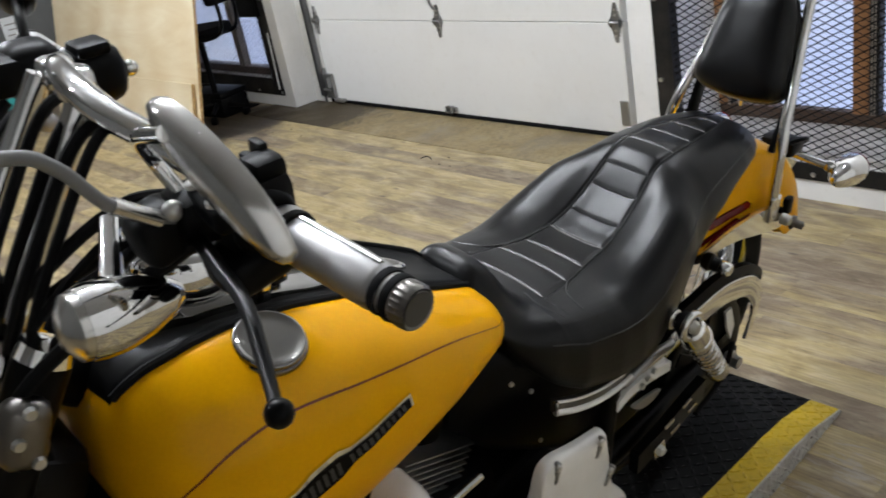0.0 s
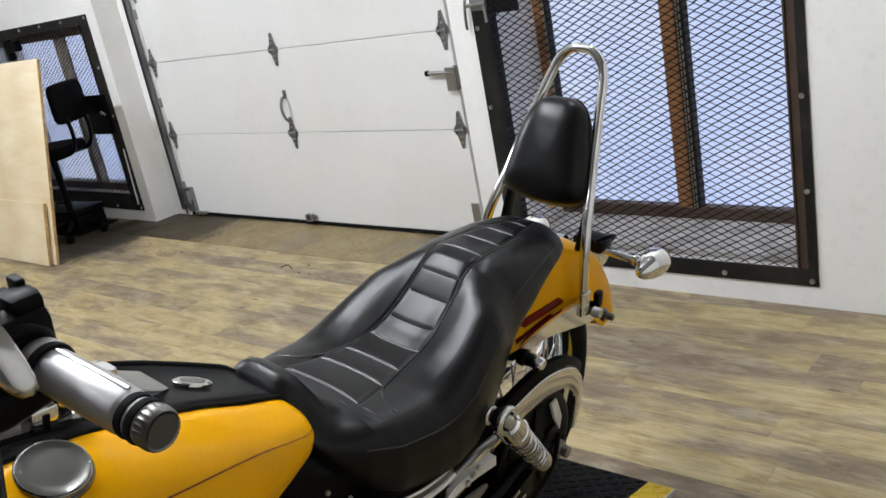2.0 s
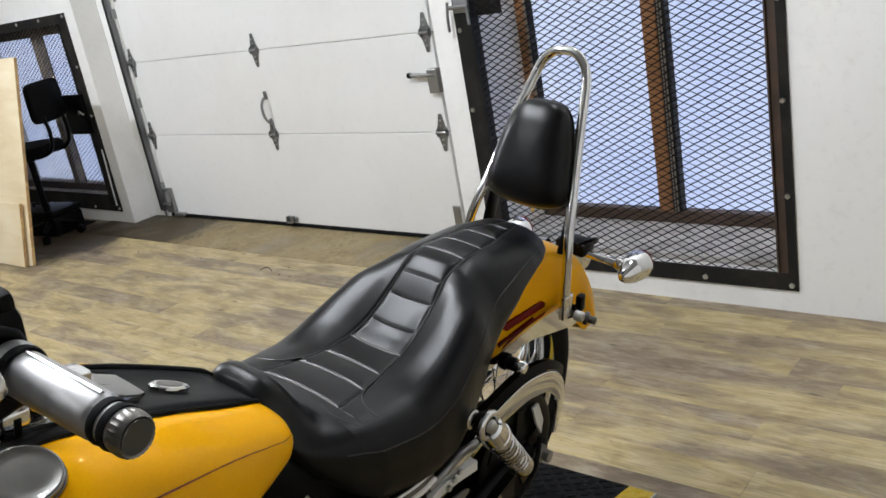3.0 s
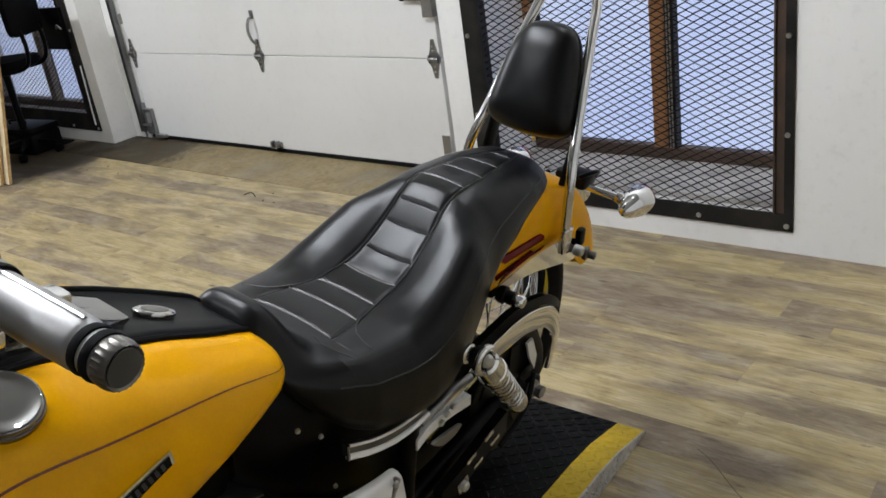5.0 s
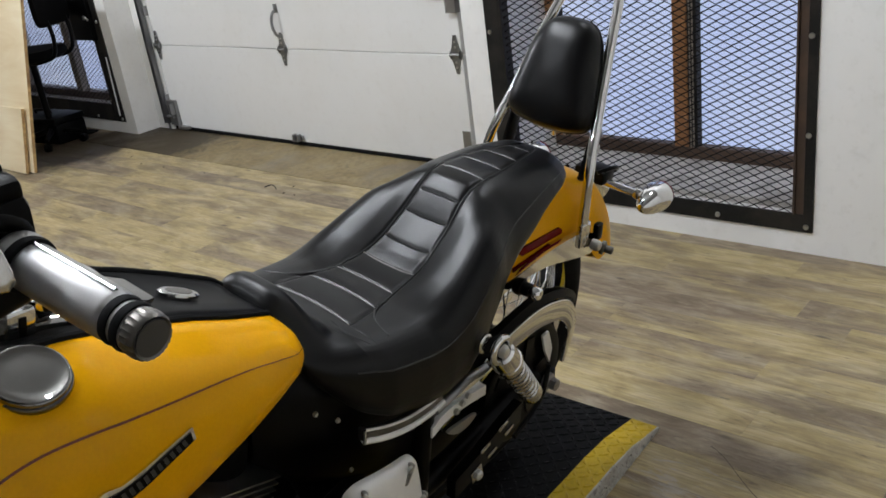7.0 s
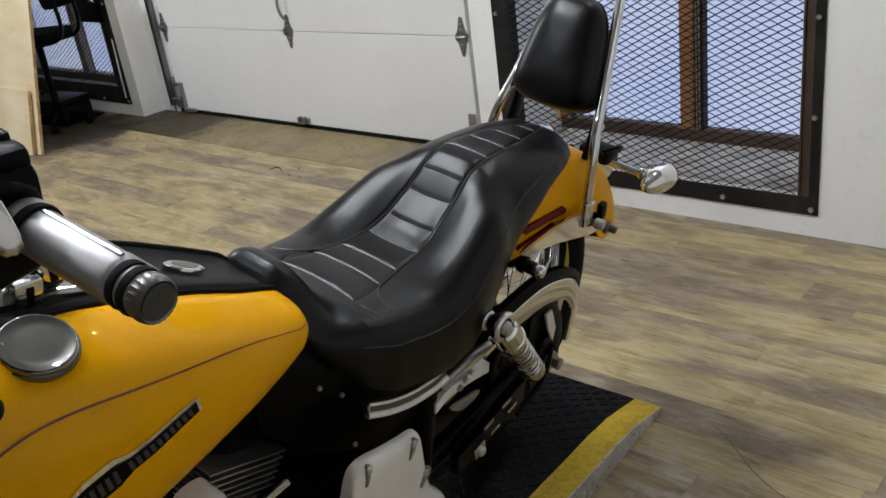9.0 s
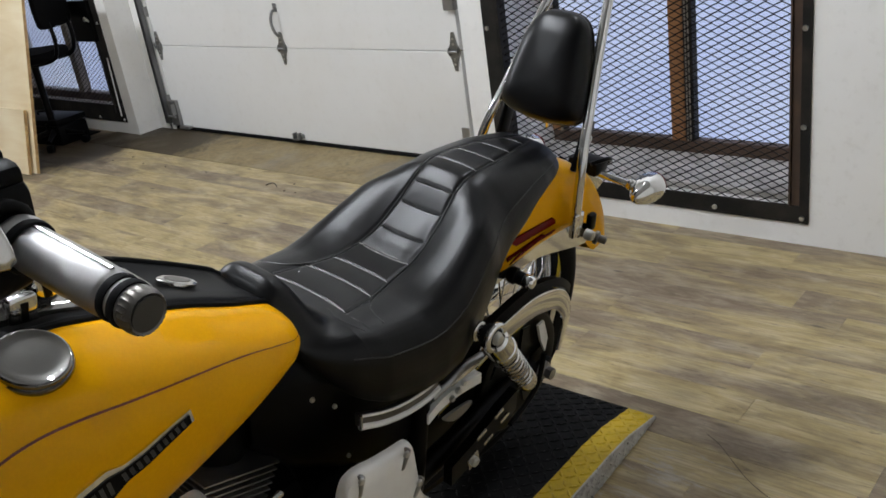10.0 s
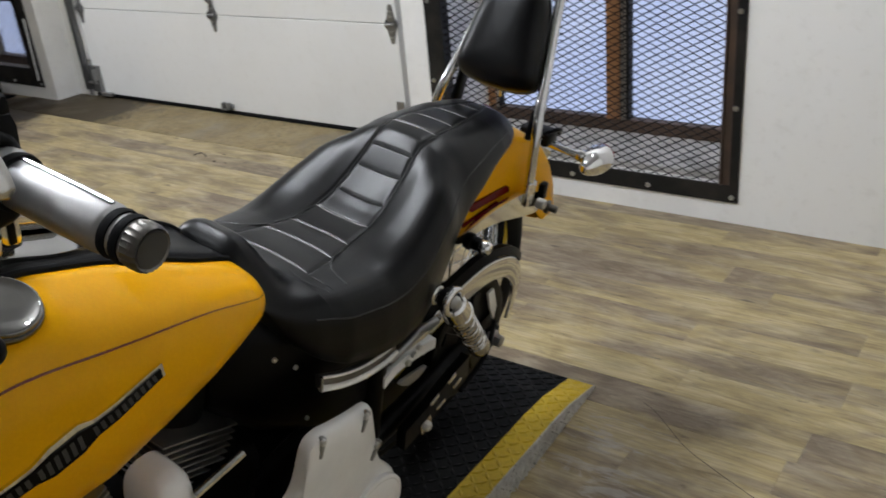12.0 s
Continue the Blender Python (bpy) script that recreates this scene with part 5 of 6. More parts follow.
# guard: flat plate that follows the belt's upper run and curls round the pulley
GU = [(0.40, 0.490), (0.30, 0.530), (0.22, 0.548), (0.13, 0.556), (0.060, 0.543), (0.016, 0.522), (-0.010, 0.492), (-0.019, 0.462), (-0.012, 0.425), (0.012, 0.376)]
GL = [(0.40, 0.452), (0.30, 0.490), (0.22, 0.506), (0.13, 0.512), (0.080, 0.503), (0.044, 0.490), (0.022, 0.470), (0.009, 0.448), (0.009, 0.418), (0.022, 0.380)]
bm = BM()
up, lo = catmull([(a, 0, b) for a, b in GU], 4), catmull([(a, 0, b) for a, b in GL], 4)
rows = []
for a, b in zip(up, lo):
    o_, i_ = Vector((0, 0.140, 0)), Vector((0, 0.134, 0))
    m_ = (b - a) * 0.08
    rows.append([a + i_, a + o_ + Vector((0, -0.002, 0)), a + m_ + o_, b - m_ + o_, b + o_ + Vector((0, -0.002, 0)), b + i_])
loft(bm, rows)
guard = part("belt_guard", bm, M["chrome"], bike, "polished chrome belt guard")
bm = BM()
rows = []
for a, b in zip(up, lo):
    d = (a - b).normalized()
    rows.append([a + d * 0.020 + Vector((0, 0.132, 0)), a + d * 0.004 + Vector((0, 0.138, 0)), a + d * 0.002 + Vector((0, 0.116, 0)), a + d * 0.018 + Vector((0, 0.116, 0))])
loft(bm, rows[:24])
part("upper_guard", bm, M["black_metal"], guard, "black upper belt guard")
bm = BM()
tube(bm, catmull([(0.70, 0.095, 0.42), (0.4, 0.095, 0.475), (0.20, 0.08, 0.48), (0.09, 0.08, 0.477), (0.01, 0.08, 0.45), (-0.042, 0.08, 0.345), (0.01, 0.08, 0.24), (0.09, 0.08, 0.213), (0.3, 0.08, 0.23), (0.7, 0.095, 0.30)], 5), 0.012, 6)
part("drive_belt", bm, M["rubber"], bike, "black toothed drive belt")
bm = BM()
tube(bm, catmull([(0.08, 0.145, 0.41), (0.10, 0.15, 0.36), (0.13, 0.15, 0.33), (0.20, 0.155, 0.315)], 5), 0.005, 8)
part("brake_line", bm, M["rubber"], arm)


bm = BM()
slab(bm, [(p.x, p.y) for p in catmull([(0.09, 0.30, 0), (0.10, 0.42, 0), (0.15, 0.505, 0), (0.24, 0.528, 0), (0.36, 0.50, 0), (0.50, 0.44, 0), (0.52, 0.30, 0), (0.40, 0.22, 0), (0.20, 0.20, 0)], 3, True)], (0, 0.074, 0), (1, 0, 0), (0, 0, 1), -0.006, 0.0)
part("inner_guard", bm, M["black_metal"], bike, "black inner wheel guard")


# shock absorbers
def shock(sgn):
    a, b = Vector((0.332, sgn * 0.192, 0.612)), Vector((0.214, sgn * 0.190, 0.450))
    d = (b - a).normalized()
    L = (b - a).length
    body = part("shock_absorber", lathe(BM(), [(0.0, 0.010), (0.019, 0.010), (0.0235, 0.014), (0.0245, 0.030), (0.0245, 0.048), (0.0262, 0.050), (0.0262, 0.056), (0.019, 0.058)], a, d, 28), M["chrome"], bike, "chrome shock absorber with coil spring")
    hoop = [a + Vector((0.021 * math.cos(q), sgn * 0.006, 0.021 * math.sin(q))) for q in (2 * math.pi * k / 28 for k in range(28))]
    eye = part("eye", tube(BM(), hoop, 0.0062, 10, True), M["chrome"], body)
    part("bushing", lathe(BM(), [(0.018, -0.012), (0.018, 0.008), (0.013, 0.010), (0.013, 0.002)], a, (0, sgn, 0), 22), M["rubber"], eye)
    part("eye_bolt", lathe(BM(), [(0.0115, 0.0), (0.0115, 0.012), (0.008, 0.018), (0.0, 0.019)], a, (0, sgn, 0), 16), M["bolt"], eye)
    part("stud", lathe(BM(), [(0.014, -0.045), (0.017, -0.040), (0.017, -0.016), (0.012, -0.012)], a + Vector((0.012, 0, 0.008)), (0, sgn, 0), 18), M["nickel"], eye)
    part("damper_rod", tube(BM(), [a + d * 0.03, b], 0.0125, 12), M["black_metal"], body)
    pts = []
    side = d.cross(Vector((0, 1, 0))).normalized()
    w = d.cross(side)
    n = 9
    for k in range(n * 16 + 1):
        t = k / (n * 16)
        ang = 2 * math.pi * n * t
        pts.append(a + d * (0.060 + (L - 0.078) * t) + (side * math.cos(ang) + w * math.sin(ang)) * (0.0195 - 0.002 * t))
    part("coil_spring", tube(BM(), pts, 0.0037, 7), M["nickel"], body, "bright coil spring")
    part("lower_cup", lathe(BM(), [(0.019, -0.016), (0.0205, -0.010), (0.0205, 0.004), (0.015, 0.014), (0, 0.020)], b, d, 20), M["nickel"], body)


shock(1)
shock(-1)

# frame, oil tank side and battery cover: dark mass under the seat
bm = BM()
rows = []
for x, w, zt, zb in ((0.22, 0.07, 0.66, 0.50), (0.30, 0.10, 0.63, 0.45), (0.42, 0.125, 0.60, 0.42), (0.54, 0.125, 0.64, 0.43), (0.66, 0.10, 0.70, 0.50), (0.72, 0.06, 0.70, 0.56)):
    rows.append([Vector((x, w * fy, zb + (zt - zb) * fz)) for fy, fz in ((-0.8, 0), (-1, 0.15), (-1, 0.85), (-0.8, 1), (0.8, 1), (1, 0.85), (1, 0.15), (0.8, 0))])
loft(bm, rows)
part("battery_cover", bm, M["black_metal"], bike, "gloss black battery side cover")
fr_ = part("main_frame", tube(BM(), catmull([(1.22, 0, 0.95), (1.0, 0, 0.78), (0.72, 0, 0.70), (0.5, 0, 0.62), (0.2, 0, 0.66)], 5), 0.03, 12), M["black_metal"], bike)
for sgn in (1, -1):
    part("down_tube", tube(BM(), catmull([(1.23, sgn * 0.03, 0.92), (1.20, sgn * 0.10, 0.55), (1.12, sgn * 0.12, 0.22), (0.9, sgn * 0.13, 0.165), (0.55, sgn * 0.13, 0.165), (0.46, sgn * 0.13, 0.3), (0.42, sgn * 0.125, 0.55), (0.30, sgn * 0.12, 0.63)], 5), 0.018, 10), M["black_metal"], fr_)
# bright cover strips along the left side under the seat
bm = BM()
pa = catmull([(0.598, 0.150, 0.588), (0.55, 0.152, 0.566), (0.50, 0.153, 0.552), (0.45, 0.152, 0.546), (0.418, 0.150, 0.548)], 5)
rows = [[p + Vector((0, -0.008, 0.0115)), p + Vector((0, 0.004, 0.0115)), p + Vector((0, 0.002, 0.0)), p + Vector((0, 0.004, -0.0115)), p + Vector((0, -0.008, -0.0115))] for p in pa]
loft(bm, rows)
trim_ = part("side_trim", bm, M["cap"], bike, "curved brushed side trim with bright lips")
for dz, lr in ((-0.009, 0.0052), (0.011, 0.0026)):
    part("bright_lip", tube(BM(), [p + Vector((0, 0.003, dz)) for p in pa], lr, 10), M["alloy"], trim_)
part("end_lip", tube(BM(), [pa[0] + Vector((0, 0.004, -0.013)), pa[0] + Vector((0, 0.004, 0.013))], 0.0028, 8), M["chrome"], trim_)
bm = BM()
pa = catmull([(0.436, 0.144, 0.480), (0.40, 0.144, 0.492), (0.35, 0.144, 0.490), (0.29, 0.142, 0.478)], 5)
rows = [[p + Vector((0, -0.006, 0.010)), p + Vector((0, 0.004, 0.010)), p + Vector((0, 0.004, -0.010)), p + Vector((0, -0.006, -0.010))] for p in pa]
loft(bm, rows)
part("lower_belt_guard", bm, M["alloy"], bike, "chrome lower belt guard")
part("frame_rail", tube(BM(), catmull([(0.42, 0.140, 0.512), (0.375, 0.142, 0.522), (0.338, 0.142, 0.528), (0.287, 0.140, 0.522)], 4), 0.008, 10), M["fin"], bike, "dark polished frame rail")
bm = BM()
slab(bm, [(p.x, p.y) for p in catmull([(0.398, 0.456, 0), (0.372, 0.436, 0), (0.338, 0.434, 0), (0.318, 0.446, 0), (0.338, 0.452, 0), (0.372, 0.456, 0)], 3, True)], (0, 0.150, 0), (1, 0, 0), (0, 0, 1), 0.006, 0.0015)
part("sprocket_plate", bm, M["satin"], bike, "bright metal sprocket plate")
part("chain_rivets", bolt_head(bolt_head(bolt_head(BM(), (0.350, 0.150, 0.507), (0, 1, 0), 0.006), (0.365, 0.150, 0.50), (0, 1, 0), 0.006), (0.38, 0.150, 0.492), (0, 1, 0), 0.006), M["bolt"], bike)

# passenger peg bracket with bright slots
bm = BM()
pb = [Vector((0.40, 0.166, 0.342)), Vector((0.34, 0.170, 0.362)), Vector((0.26, 0.170, 0.388)), Vector((0.21, 0.166, 0.392))]
rows = [[p + Vector((0, -0.012, 0.022)), p + Vector((0, 0.006, 0.022)), p + Vector((0, 0.006, -0.022)), p + Vector((0, -0.012, -0.022))] for p in pb]
loft(bm, rows)
peg = part("peg_bracket", bm, M["black_metal"], bike, "black bracket with bright slots", smooth=False)
for x, z in ((0.274, 0.404), (0.255, 0.382), (0.325, 0.389), (0.304, 0.364)):
    part("slot", box(BM(), (x, 0.177, z), (0.026, 0.004, 0.008), 0.0015, Euler((0, radians(14), 0)).to_matrix()), M["nickel"], peg)
bb = part("bolt", lathe(BM(), [(0.010, 0), (0.010, 0.008), (0.007, 0.011), (0, 0.011)], (0.349, 0.177, 0.347), (0, 1, 0), 6), M["bolt"], peg)
part("washer_plate", box(BM(), (0.347, 0.1772, 0.346), (0.030, 0.003, 0.026), 0.001, Euler((0, radians(14), 0)).to_matrix()), M["nickel"], peg)

# engine: crankcase, cylinders with fins, primary cover, horn cover
bm = BM()
box(bm, (0.82, 0, 0.36), (0.34, 0.20, 0.28), 0.04)
box(bm, (0.58, 0, 0.34), (0.26, 0.20, 0.22), 0.04)
eng = part("crankcase", bm, M["engine"], bike, "black engine case")
for lean, xb in ((24, 0.93), (-20, 0.79)):
    mm = Matrix.Translation((xb, 0, 0.47)) @ pose(0, 0, 0, 0, lean, 0)
    cyl = part("cylinder", lathe(BM(), [(0.055, 0), (0.055, 0.155), (0.0, 0.155)], mm @ Vector((0, 0, 0)), mm.to_3x3() @ Vector((0, 0, 1)), 20), M["engine"], bike, "black finned cylinder")
    for k in range(9):
        bm = BM()
        s = 0.078
        box(bm, (0, 0, 0.012 + k * 0.0105), (s * (1.35 + 0.05 * k), s * 2.1, 0.0036), 0.0014)
        bm.transform(mm)
        part("fin", bm, M["fin"], cyl)
bm = BM()
PC = [(0.452, 0.30), (0.470, 0.352), (0.505, 0.400), (0.518, 0.450), (0.527, 0.500), (0.534, 0.526), (0.547, 0.537), (0.575, 0.541), (0.615, 0.549), (0.650, 0.558), (0.672, 0.554), (0.682, 0.536), (0.690, 0.506), (0.706, 0.478), (0.76, 0.452), (0.80, 0.436), (0.95, 0.42), (1.05, 0.38), (1.07, 0.33), (1.03, 0.25), (0.95, 0.215), (0.75, 0.20), (0.60, 0.20), (0.50, 0.22), (0.455, 0.26)]
PCs = catmull([(a, b, 0) for a, b in PC], 3, True)
cx_, cz_ = 0.72, 0.40
rows = []
for f, y in ((1.0, 0.184), (1.0, 0.191), (0.99, 0.197), (0.96, 0.203), (0.84, 0.207), (0.6, 0.209), (0.2, 0.210)):
    rows.append([Vector((cx_ + (p.x - cx_) * f, y, cz_ + (p.y - cz_) * f)) for p in PCs])
loft(bm, rows)
prim = part("primary_cover", bm, M["alloy"], bike, "polished chrome primary cover")
for x, z, tilt_ in ((0.655, 0.538, -14), (0.560, 0.520, -30), (0.530, 0.440, -40)):
    part("clip", box(BM(), (x, 0.203, z), (0.010, 0.012, 0.036), 0.004, Euler((0, radians(tilt_), 0)).to_matrix()), M["fin"], prim, "dark metal cover clip")
    part("clip_head", bolt_head(BM(), (x + 0.002, 0.208, z + 0.014), (0, 1, 0), 0.006, 0.004), M["bolt"], prim)
part("derby_cover", lathe(BM(), [(0.069, 0.0), (0.069, 0.008), (0.064, 0.0105), (0.061, 0.0095), (0.058, 0.011), (0.03, 0.015), (0.0, 0.015)], (0.535, 0.207, 0.312), (0, 1, 0), 40), M["alloy"], prim, "round chrome derby cover")
bm = BM()
rows = []
for f, y in ((1.0, 0.09), (1.0, 0.128), (0.93, 0.143), (0.75, 0.153), (0.4, 0.158), (0.1, 0.159)):
    rows.append([Vector((0.860 + 0.031 * f * math.copysign(abs(math.cos(a)) ** 0.7, math.cos(a)), y, 0.562 + 0.045 * f * math.copysign(abs(math.sin(a)) ** 0.7, math.sin(a)))) for a in (2 * math.pi * k / 28 for k in range(28))])
loft(bm, rows)
part("horn_cover", bm, M["alloy"], bike, "domed chrome horn cover")
part("shift_rod", tube(BM(), [(0.845, 0.165, 0.575), (0.762, 0.165, 0.585)], 0.0055, 8), M["nickel"], bike)
part("clamp_bolt", ball(BM(), (0.890, 0.112, 0.655), 0.007), M["bolt"], bike)
for x, z in ((0.623, 0.620), (0.60, 0.51), (0.664, 0.658)):
    part("frame_bolt", bolt_head(BM(), (x, 0.126, z), (0, 1, 0), 0.004, 0.004), M["bolt"], bike)
# side stand and exhaust
part("side_stand", tube(BM(), catmull([(0.95, 0.14, 0.19), (0.97, 0.20, 0.12), (0.93, 0.24, 0.062)], 4), 0.011, 8), M["black_metal"], bike)
part("exhaust_pipe", tube(BM(), catmull([(0.98, -0.06, 0.60), (1.10, -0.13, 0.56), (1.08, -0.16, 0.36), (0.9, -0.17, 0.26), (0.4, -0.18, 0.24), (-0.25, -0.19, 0.27)], 6), 0.03, 14), M["chrome"], bike, "chrome exhaust pipe")
bm = BM()
lathe(bm, [(0.0, 0), (0.05, 0.0), (0.062, 0.02), (0.062, 0.05), (0.04, 0.075), (0.0, 0.08)], (0.86, -0.14, 0.62), (0, -1, 0), 28)
part("air_cleaner", bm, M["chrome"], bike)

# ---- front end ----
for sgn in (1, -1):
    a, b = Vector((1.205, sgn * 0.105, 1.01)), Vector((1.63, sgn * 0.105, 0.325))
    d = (b - a)
    fk = part("fork_leg", tube(BM(), [a, a + d * 0.58], 0.0245, 20), M["black_metal"], bike, "black fork leg")
    part("slider", tube(BM(), [a + d * 0.56, a + d * 0.6, b], [0.027, 0.031, 0.03], 20), M["black_metal"], fk)
    part("fork_cap", lathe(BM(), [(0.025, 0), (0.022, 0.014), (0.0, 0.018)], a, -d, 16), M["chrome"], fk)
for h in (0.04, 0.30):
    c = Vector((1.205, 0, 1.01)) + Vector((0.425, 0, -0.685)) * h
    bm = BM()
    box(bm, c, (0.055, 0.24, 0.032), 0.012, Euler((0, radians(31), 0)).to_matrix())
    part("triple_clamp", bm, M["chrome"] if h < 0.2 else M["black_metal"], bike, "chrome fork clamp" if h < 0.2 else "black fork clamp")
bm = BM()
lathe(bm, [(0.0, -0.11), (0.04, -0.10), (0.07, -0.06), (0.085, 0.0), (0.09, 0.03), (0.082, 0.04), (0.0, 0.045)], (1.30, 0, 1.05), (1, 0, -0.05), 32)
hl = part("headlamp", bm, M["chrome"], bike, "chrome headlamp shell")
part("lens", lathe(BM(), [(0.082, 0.04), (0.07, 0.052), (0.0, 0.058)], (1.30, 0, 1.05), (1, 0, -0.05), 32), M["lens"], hl)

# handlebar with both ends
BAR = [(1.040, 0.25, 1.112), (1.052, 0.20, 1.140), (1.075, 0.15, 1.168), (1.098, 0.10, 1.190), (1.101, 0.05, 1.202), (1.0925, 0.0, 1.2025)]
bpath = BAR + [(1.076, -0.05, 1.183), (1.055, -0.10, 1.161), (1.038, -0.15, 1.143), (1.02, -0.20, 1.127), (1.01, -0.25, 1.118)]
hb = part("handlebar", tube(BM(), catmull(bpath, 5), 0.0127, 14), M["chrome"], bike, "chrome handlebar")
for sgn in (1, -1):
    part("riser", tube(BM(), [(1.205, sgn * 0.055, 1.02), (1.15, sgn * 0.05, 1.105), (1.097, sgn * 0.042, 1.188)], 0.0115, 14), M["chrome"], hb)
    part("riser_clamp", box(BM(), (1.096 + 0.06 * min(sgn, 0) * 0.2, sgn * 0.036, 1.199 - 0.01 * (sgn < 0)), (0.032, 0.026, 0.030), 0.008), M["chrome"], hb)
for sgn in (1,):
    i_, o_ = Vector((1.042, sgn * 0.238, 1.116)), Vector((1.031, sgn * 0.382, 1.108))
    d = (o_ - i_).normalized()
    L = (o_ - i_).length
    prof = [(0.0, 0), (0.0215, 0.0), (0.0225, 0.006), (0.0205, 0.012), (0.0205, 0.016), (0.0178, 0.018), (0.0188, 0.020), (0.0192, L * 0.45), (0.0186, L - 0.037), (0.0178, L - 0.0345), (0.0165, L - 0.032), (0.0165, L - 0.012), (0.0150, L - 0.011), (0.0150, L - 0.004), (0.0, L - 0.002)]
    g = part("grip", lathe(BM(), prof, i_, d, 32), M["satin"], hb, "brushed aluminium grip with rubber rings")
    bm = BM()
    rings = []
    for rr, hh in ((0.0166, -0.0115), (0.0174, -0.0100), (0.0176, -0.004), (0.0170, 0.0005), (0.0158, 0.0025), (0.0148, 0.0018), (0.0140, 0.0012), (0.004, 0.0016)):
        rings.append([i_ + d * (L + hh) + Vector((0, 0, 1)).cross(d).normalized() * (rr * (1.0 if k % 2 else 0.955) * math.cos(2 * math.pi * k / 48)) + Vector((0, 0, 1)) * (rr * (1.0 if k % 2 else 0.955) * math.sin(2 * math.pi * k / 48)) for k in range(48)])
    loft(bm, rings)
    ec = part("end_cap", bm, M["cap"], g, "dull knurled grip end cap")
    part("cap_face", lathe(BM(), [(0.0138, 0.0), (0.0134, 0.0012), (0.0, 0.0016)], i_ + d * (L + 0.0012), d, 32), M["letter"], ec, "dark worn end disc")
    for q in (L - 0.028, L - 0.017):
        part("rubber_ring", lathe(BM(), [(0.015, -0.004), (0.0178, -0.0034), (0.0186, 0.0), (0.0178, 0.0034), (0.015, 0.004)], i_ + d * q, d, 28), M["rubber"], g)
    part("inner_ring", lathe(BM(), [(0.015, -0.004), (0.0216, -0.0035), (0.0224, 0.0), (0.0216, 0.0035), (0.015, 0.004)], i_ + d * 0.015, d, 28), M["rubber"], g)
    part("grip_rib", tube(BM(), [i_ + d * 0.022 + Vector((-0.004, 0, 0.0182)), i_ + d * (L - 0.036) + Vector((-0.004, 0, 0.0182))], 0.0022, 6), M["nickel"], g)
    # switch housing and lever perch
    bm = BM()
    box(bm, (1.048, sgn * 0.207, 1.128), (0.062, 0.058, 0.066), 0.015)
    box(bm, (1.082, sgn * 0.190, 1.132), (0.05, 0.05, 0.045), 0.014)
    box(bm, (1.035, sgn * 0.215, 1.160), (0.03, 0.03, 0.022), 0.008)
    sw = part("switch_housing", bm, M["plastic"], hb, "black switch housing")
    for k in range(4):
        part("switch", box(BM(), (1.028 + 0.012 * k, sgn * (0.200 + 0.004 * k), 1.168 - 0.006 * k), (0.009, 0.018, 0.016), 0.003), M["plastic"], sw)
    part("perch_screw", ball(BM(), (1.107, sgn * 0.200, 1.146), 0.0085), M["bolt"], sw)
    part("cable_housing", box(BM(), (1.112, sgn * 0.178, 1.122), (0.046, 0.044, 0.048), 0.014, Euler((0, radians(12), 0)).to_matrix(), 3), M["plastic"], sw)
    part("lower_cover", box(BM(), (1.062, sgn * 0.218, 1.090), (0.062, 0.052, 0.036), 0.012, Euler((0, radians(8), 0)).to_matrix(), 3), M["plastic"], sw)
    bm = BM()
    lv = catmull([(1.092, sgn * 0.185, 1.125), (1.105, sgn * 0.245, 1.122), (1.117, sgn * 0.305, 1.119), (1.140, sgn * 0.362, 1.113), (1.157, sgn * 0.400, 1.110)], 5)
    rows = []
    for k, p in enumerate(lv):
        w = 0.0072 - 0.0025 * k / len(lv)
        rows.append([p + Vector((w * ca, 0, 0.55 * w * sa)) for ca, sa in ((math.cos(t), math.sin(t)) for t in (2 * math.pi * q / 10 for q in range(10)))])
    loft(bm, rows)
    ball(bm, (1.158, sgn * 0.404, 1.110), 0.0095)
    lev = part("lever", bm, M["black_metal"], hb, "black control lever with ball end")
    # mirror on its stem
    bm = BM()
    mo = catmull([(0.0, 0.012, 0), (0.05, 0.022, 0), (0.10, 0.018, 0), (0.136, -0.002, 0), (0.137, -0.018, 0), (0.095, -0.028, 0), (0.03, -0.026, 0), (-0.008, -0.010, 0)], 4, True)
    mm = Matrix.Translation((1.105, sgn * 0.215, 1.232)) @ pose(0, 0, 0, 0, 0, 8 * sgn)
    if sgn > 0:
        mm = mm @ pose(0, 0, 0, -32, 0, 0)
    rows = []
    for f, dx in ((0.97, -0.006), (1.0, 0.0), (0.97, 0.006), (0.85, 0.011), (0.55, 0.015), (0.15, 0.016)):
        rows.append([mm @ Vector((dx, sgn * (0.07 + (p.x - 0.07) * f), (p.y + 0.003) * f * 0.76 - 0.003)) for p in mo])
    loft(bm, rows)
    mir = part("mirror", bm, M["nickel"], hb, "chrome teardrop mirror")
    part("mirror_glass", loft(BM(), [[mm @ Vector((dx, sgn * (0.07 + (p.x - 0.07) * 0.92), (p.y + 0.003) * 0.70 - 0.003)) for p in mo] for dx in (-0.0062, -0.0075)]), M["chrome"], mir)
    part("mirror_stem", tube(BM(), catmull([(1.09, sgn * 0.19, 1.145), (1.10, sgn * 0.17, 1.175), (1.115, sgn * 0.19, 1.205), (1.115, sgn * 0.235, 1.222)], 5), 0.0065, 10), M["chrome"], mir)
    fs = bullet((1.160, sgn * 0.195, 1.080), (1, 0.0, 0.12), 0.080, 0.030, "front_turn_signal", "nickel")
    part("stalk", tube(BM(), [(1.13, sgn * 0.13, 1.12), (1.16, sgn * 0.18, 1.09)], 0.009, 10), M["chrome"], fs)
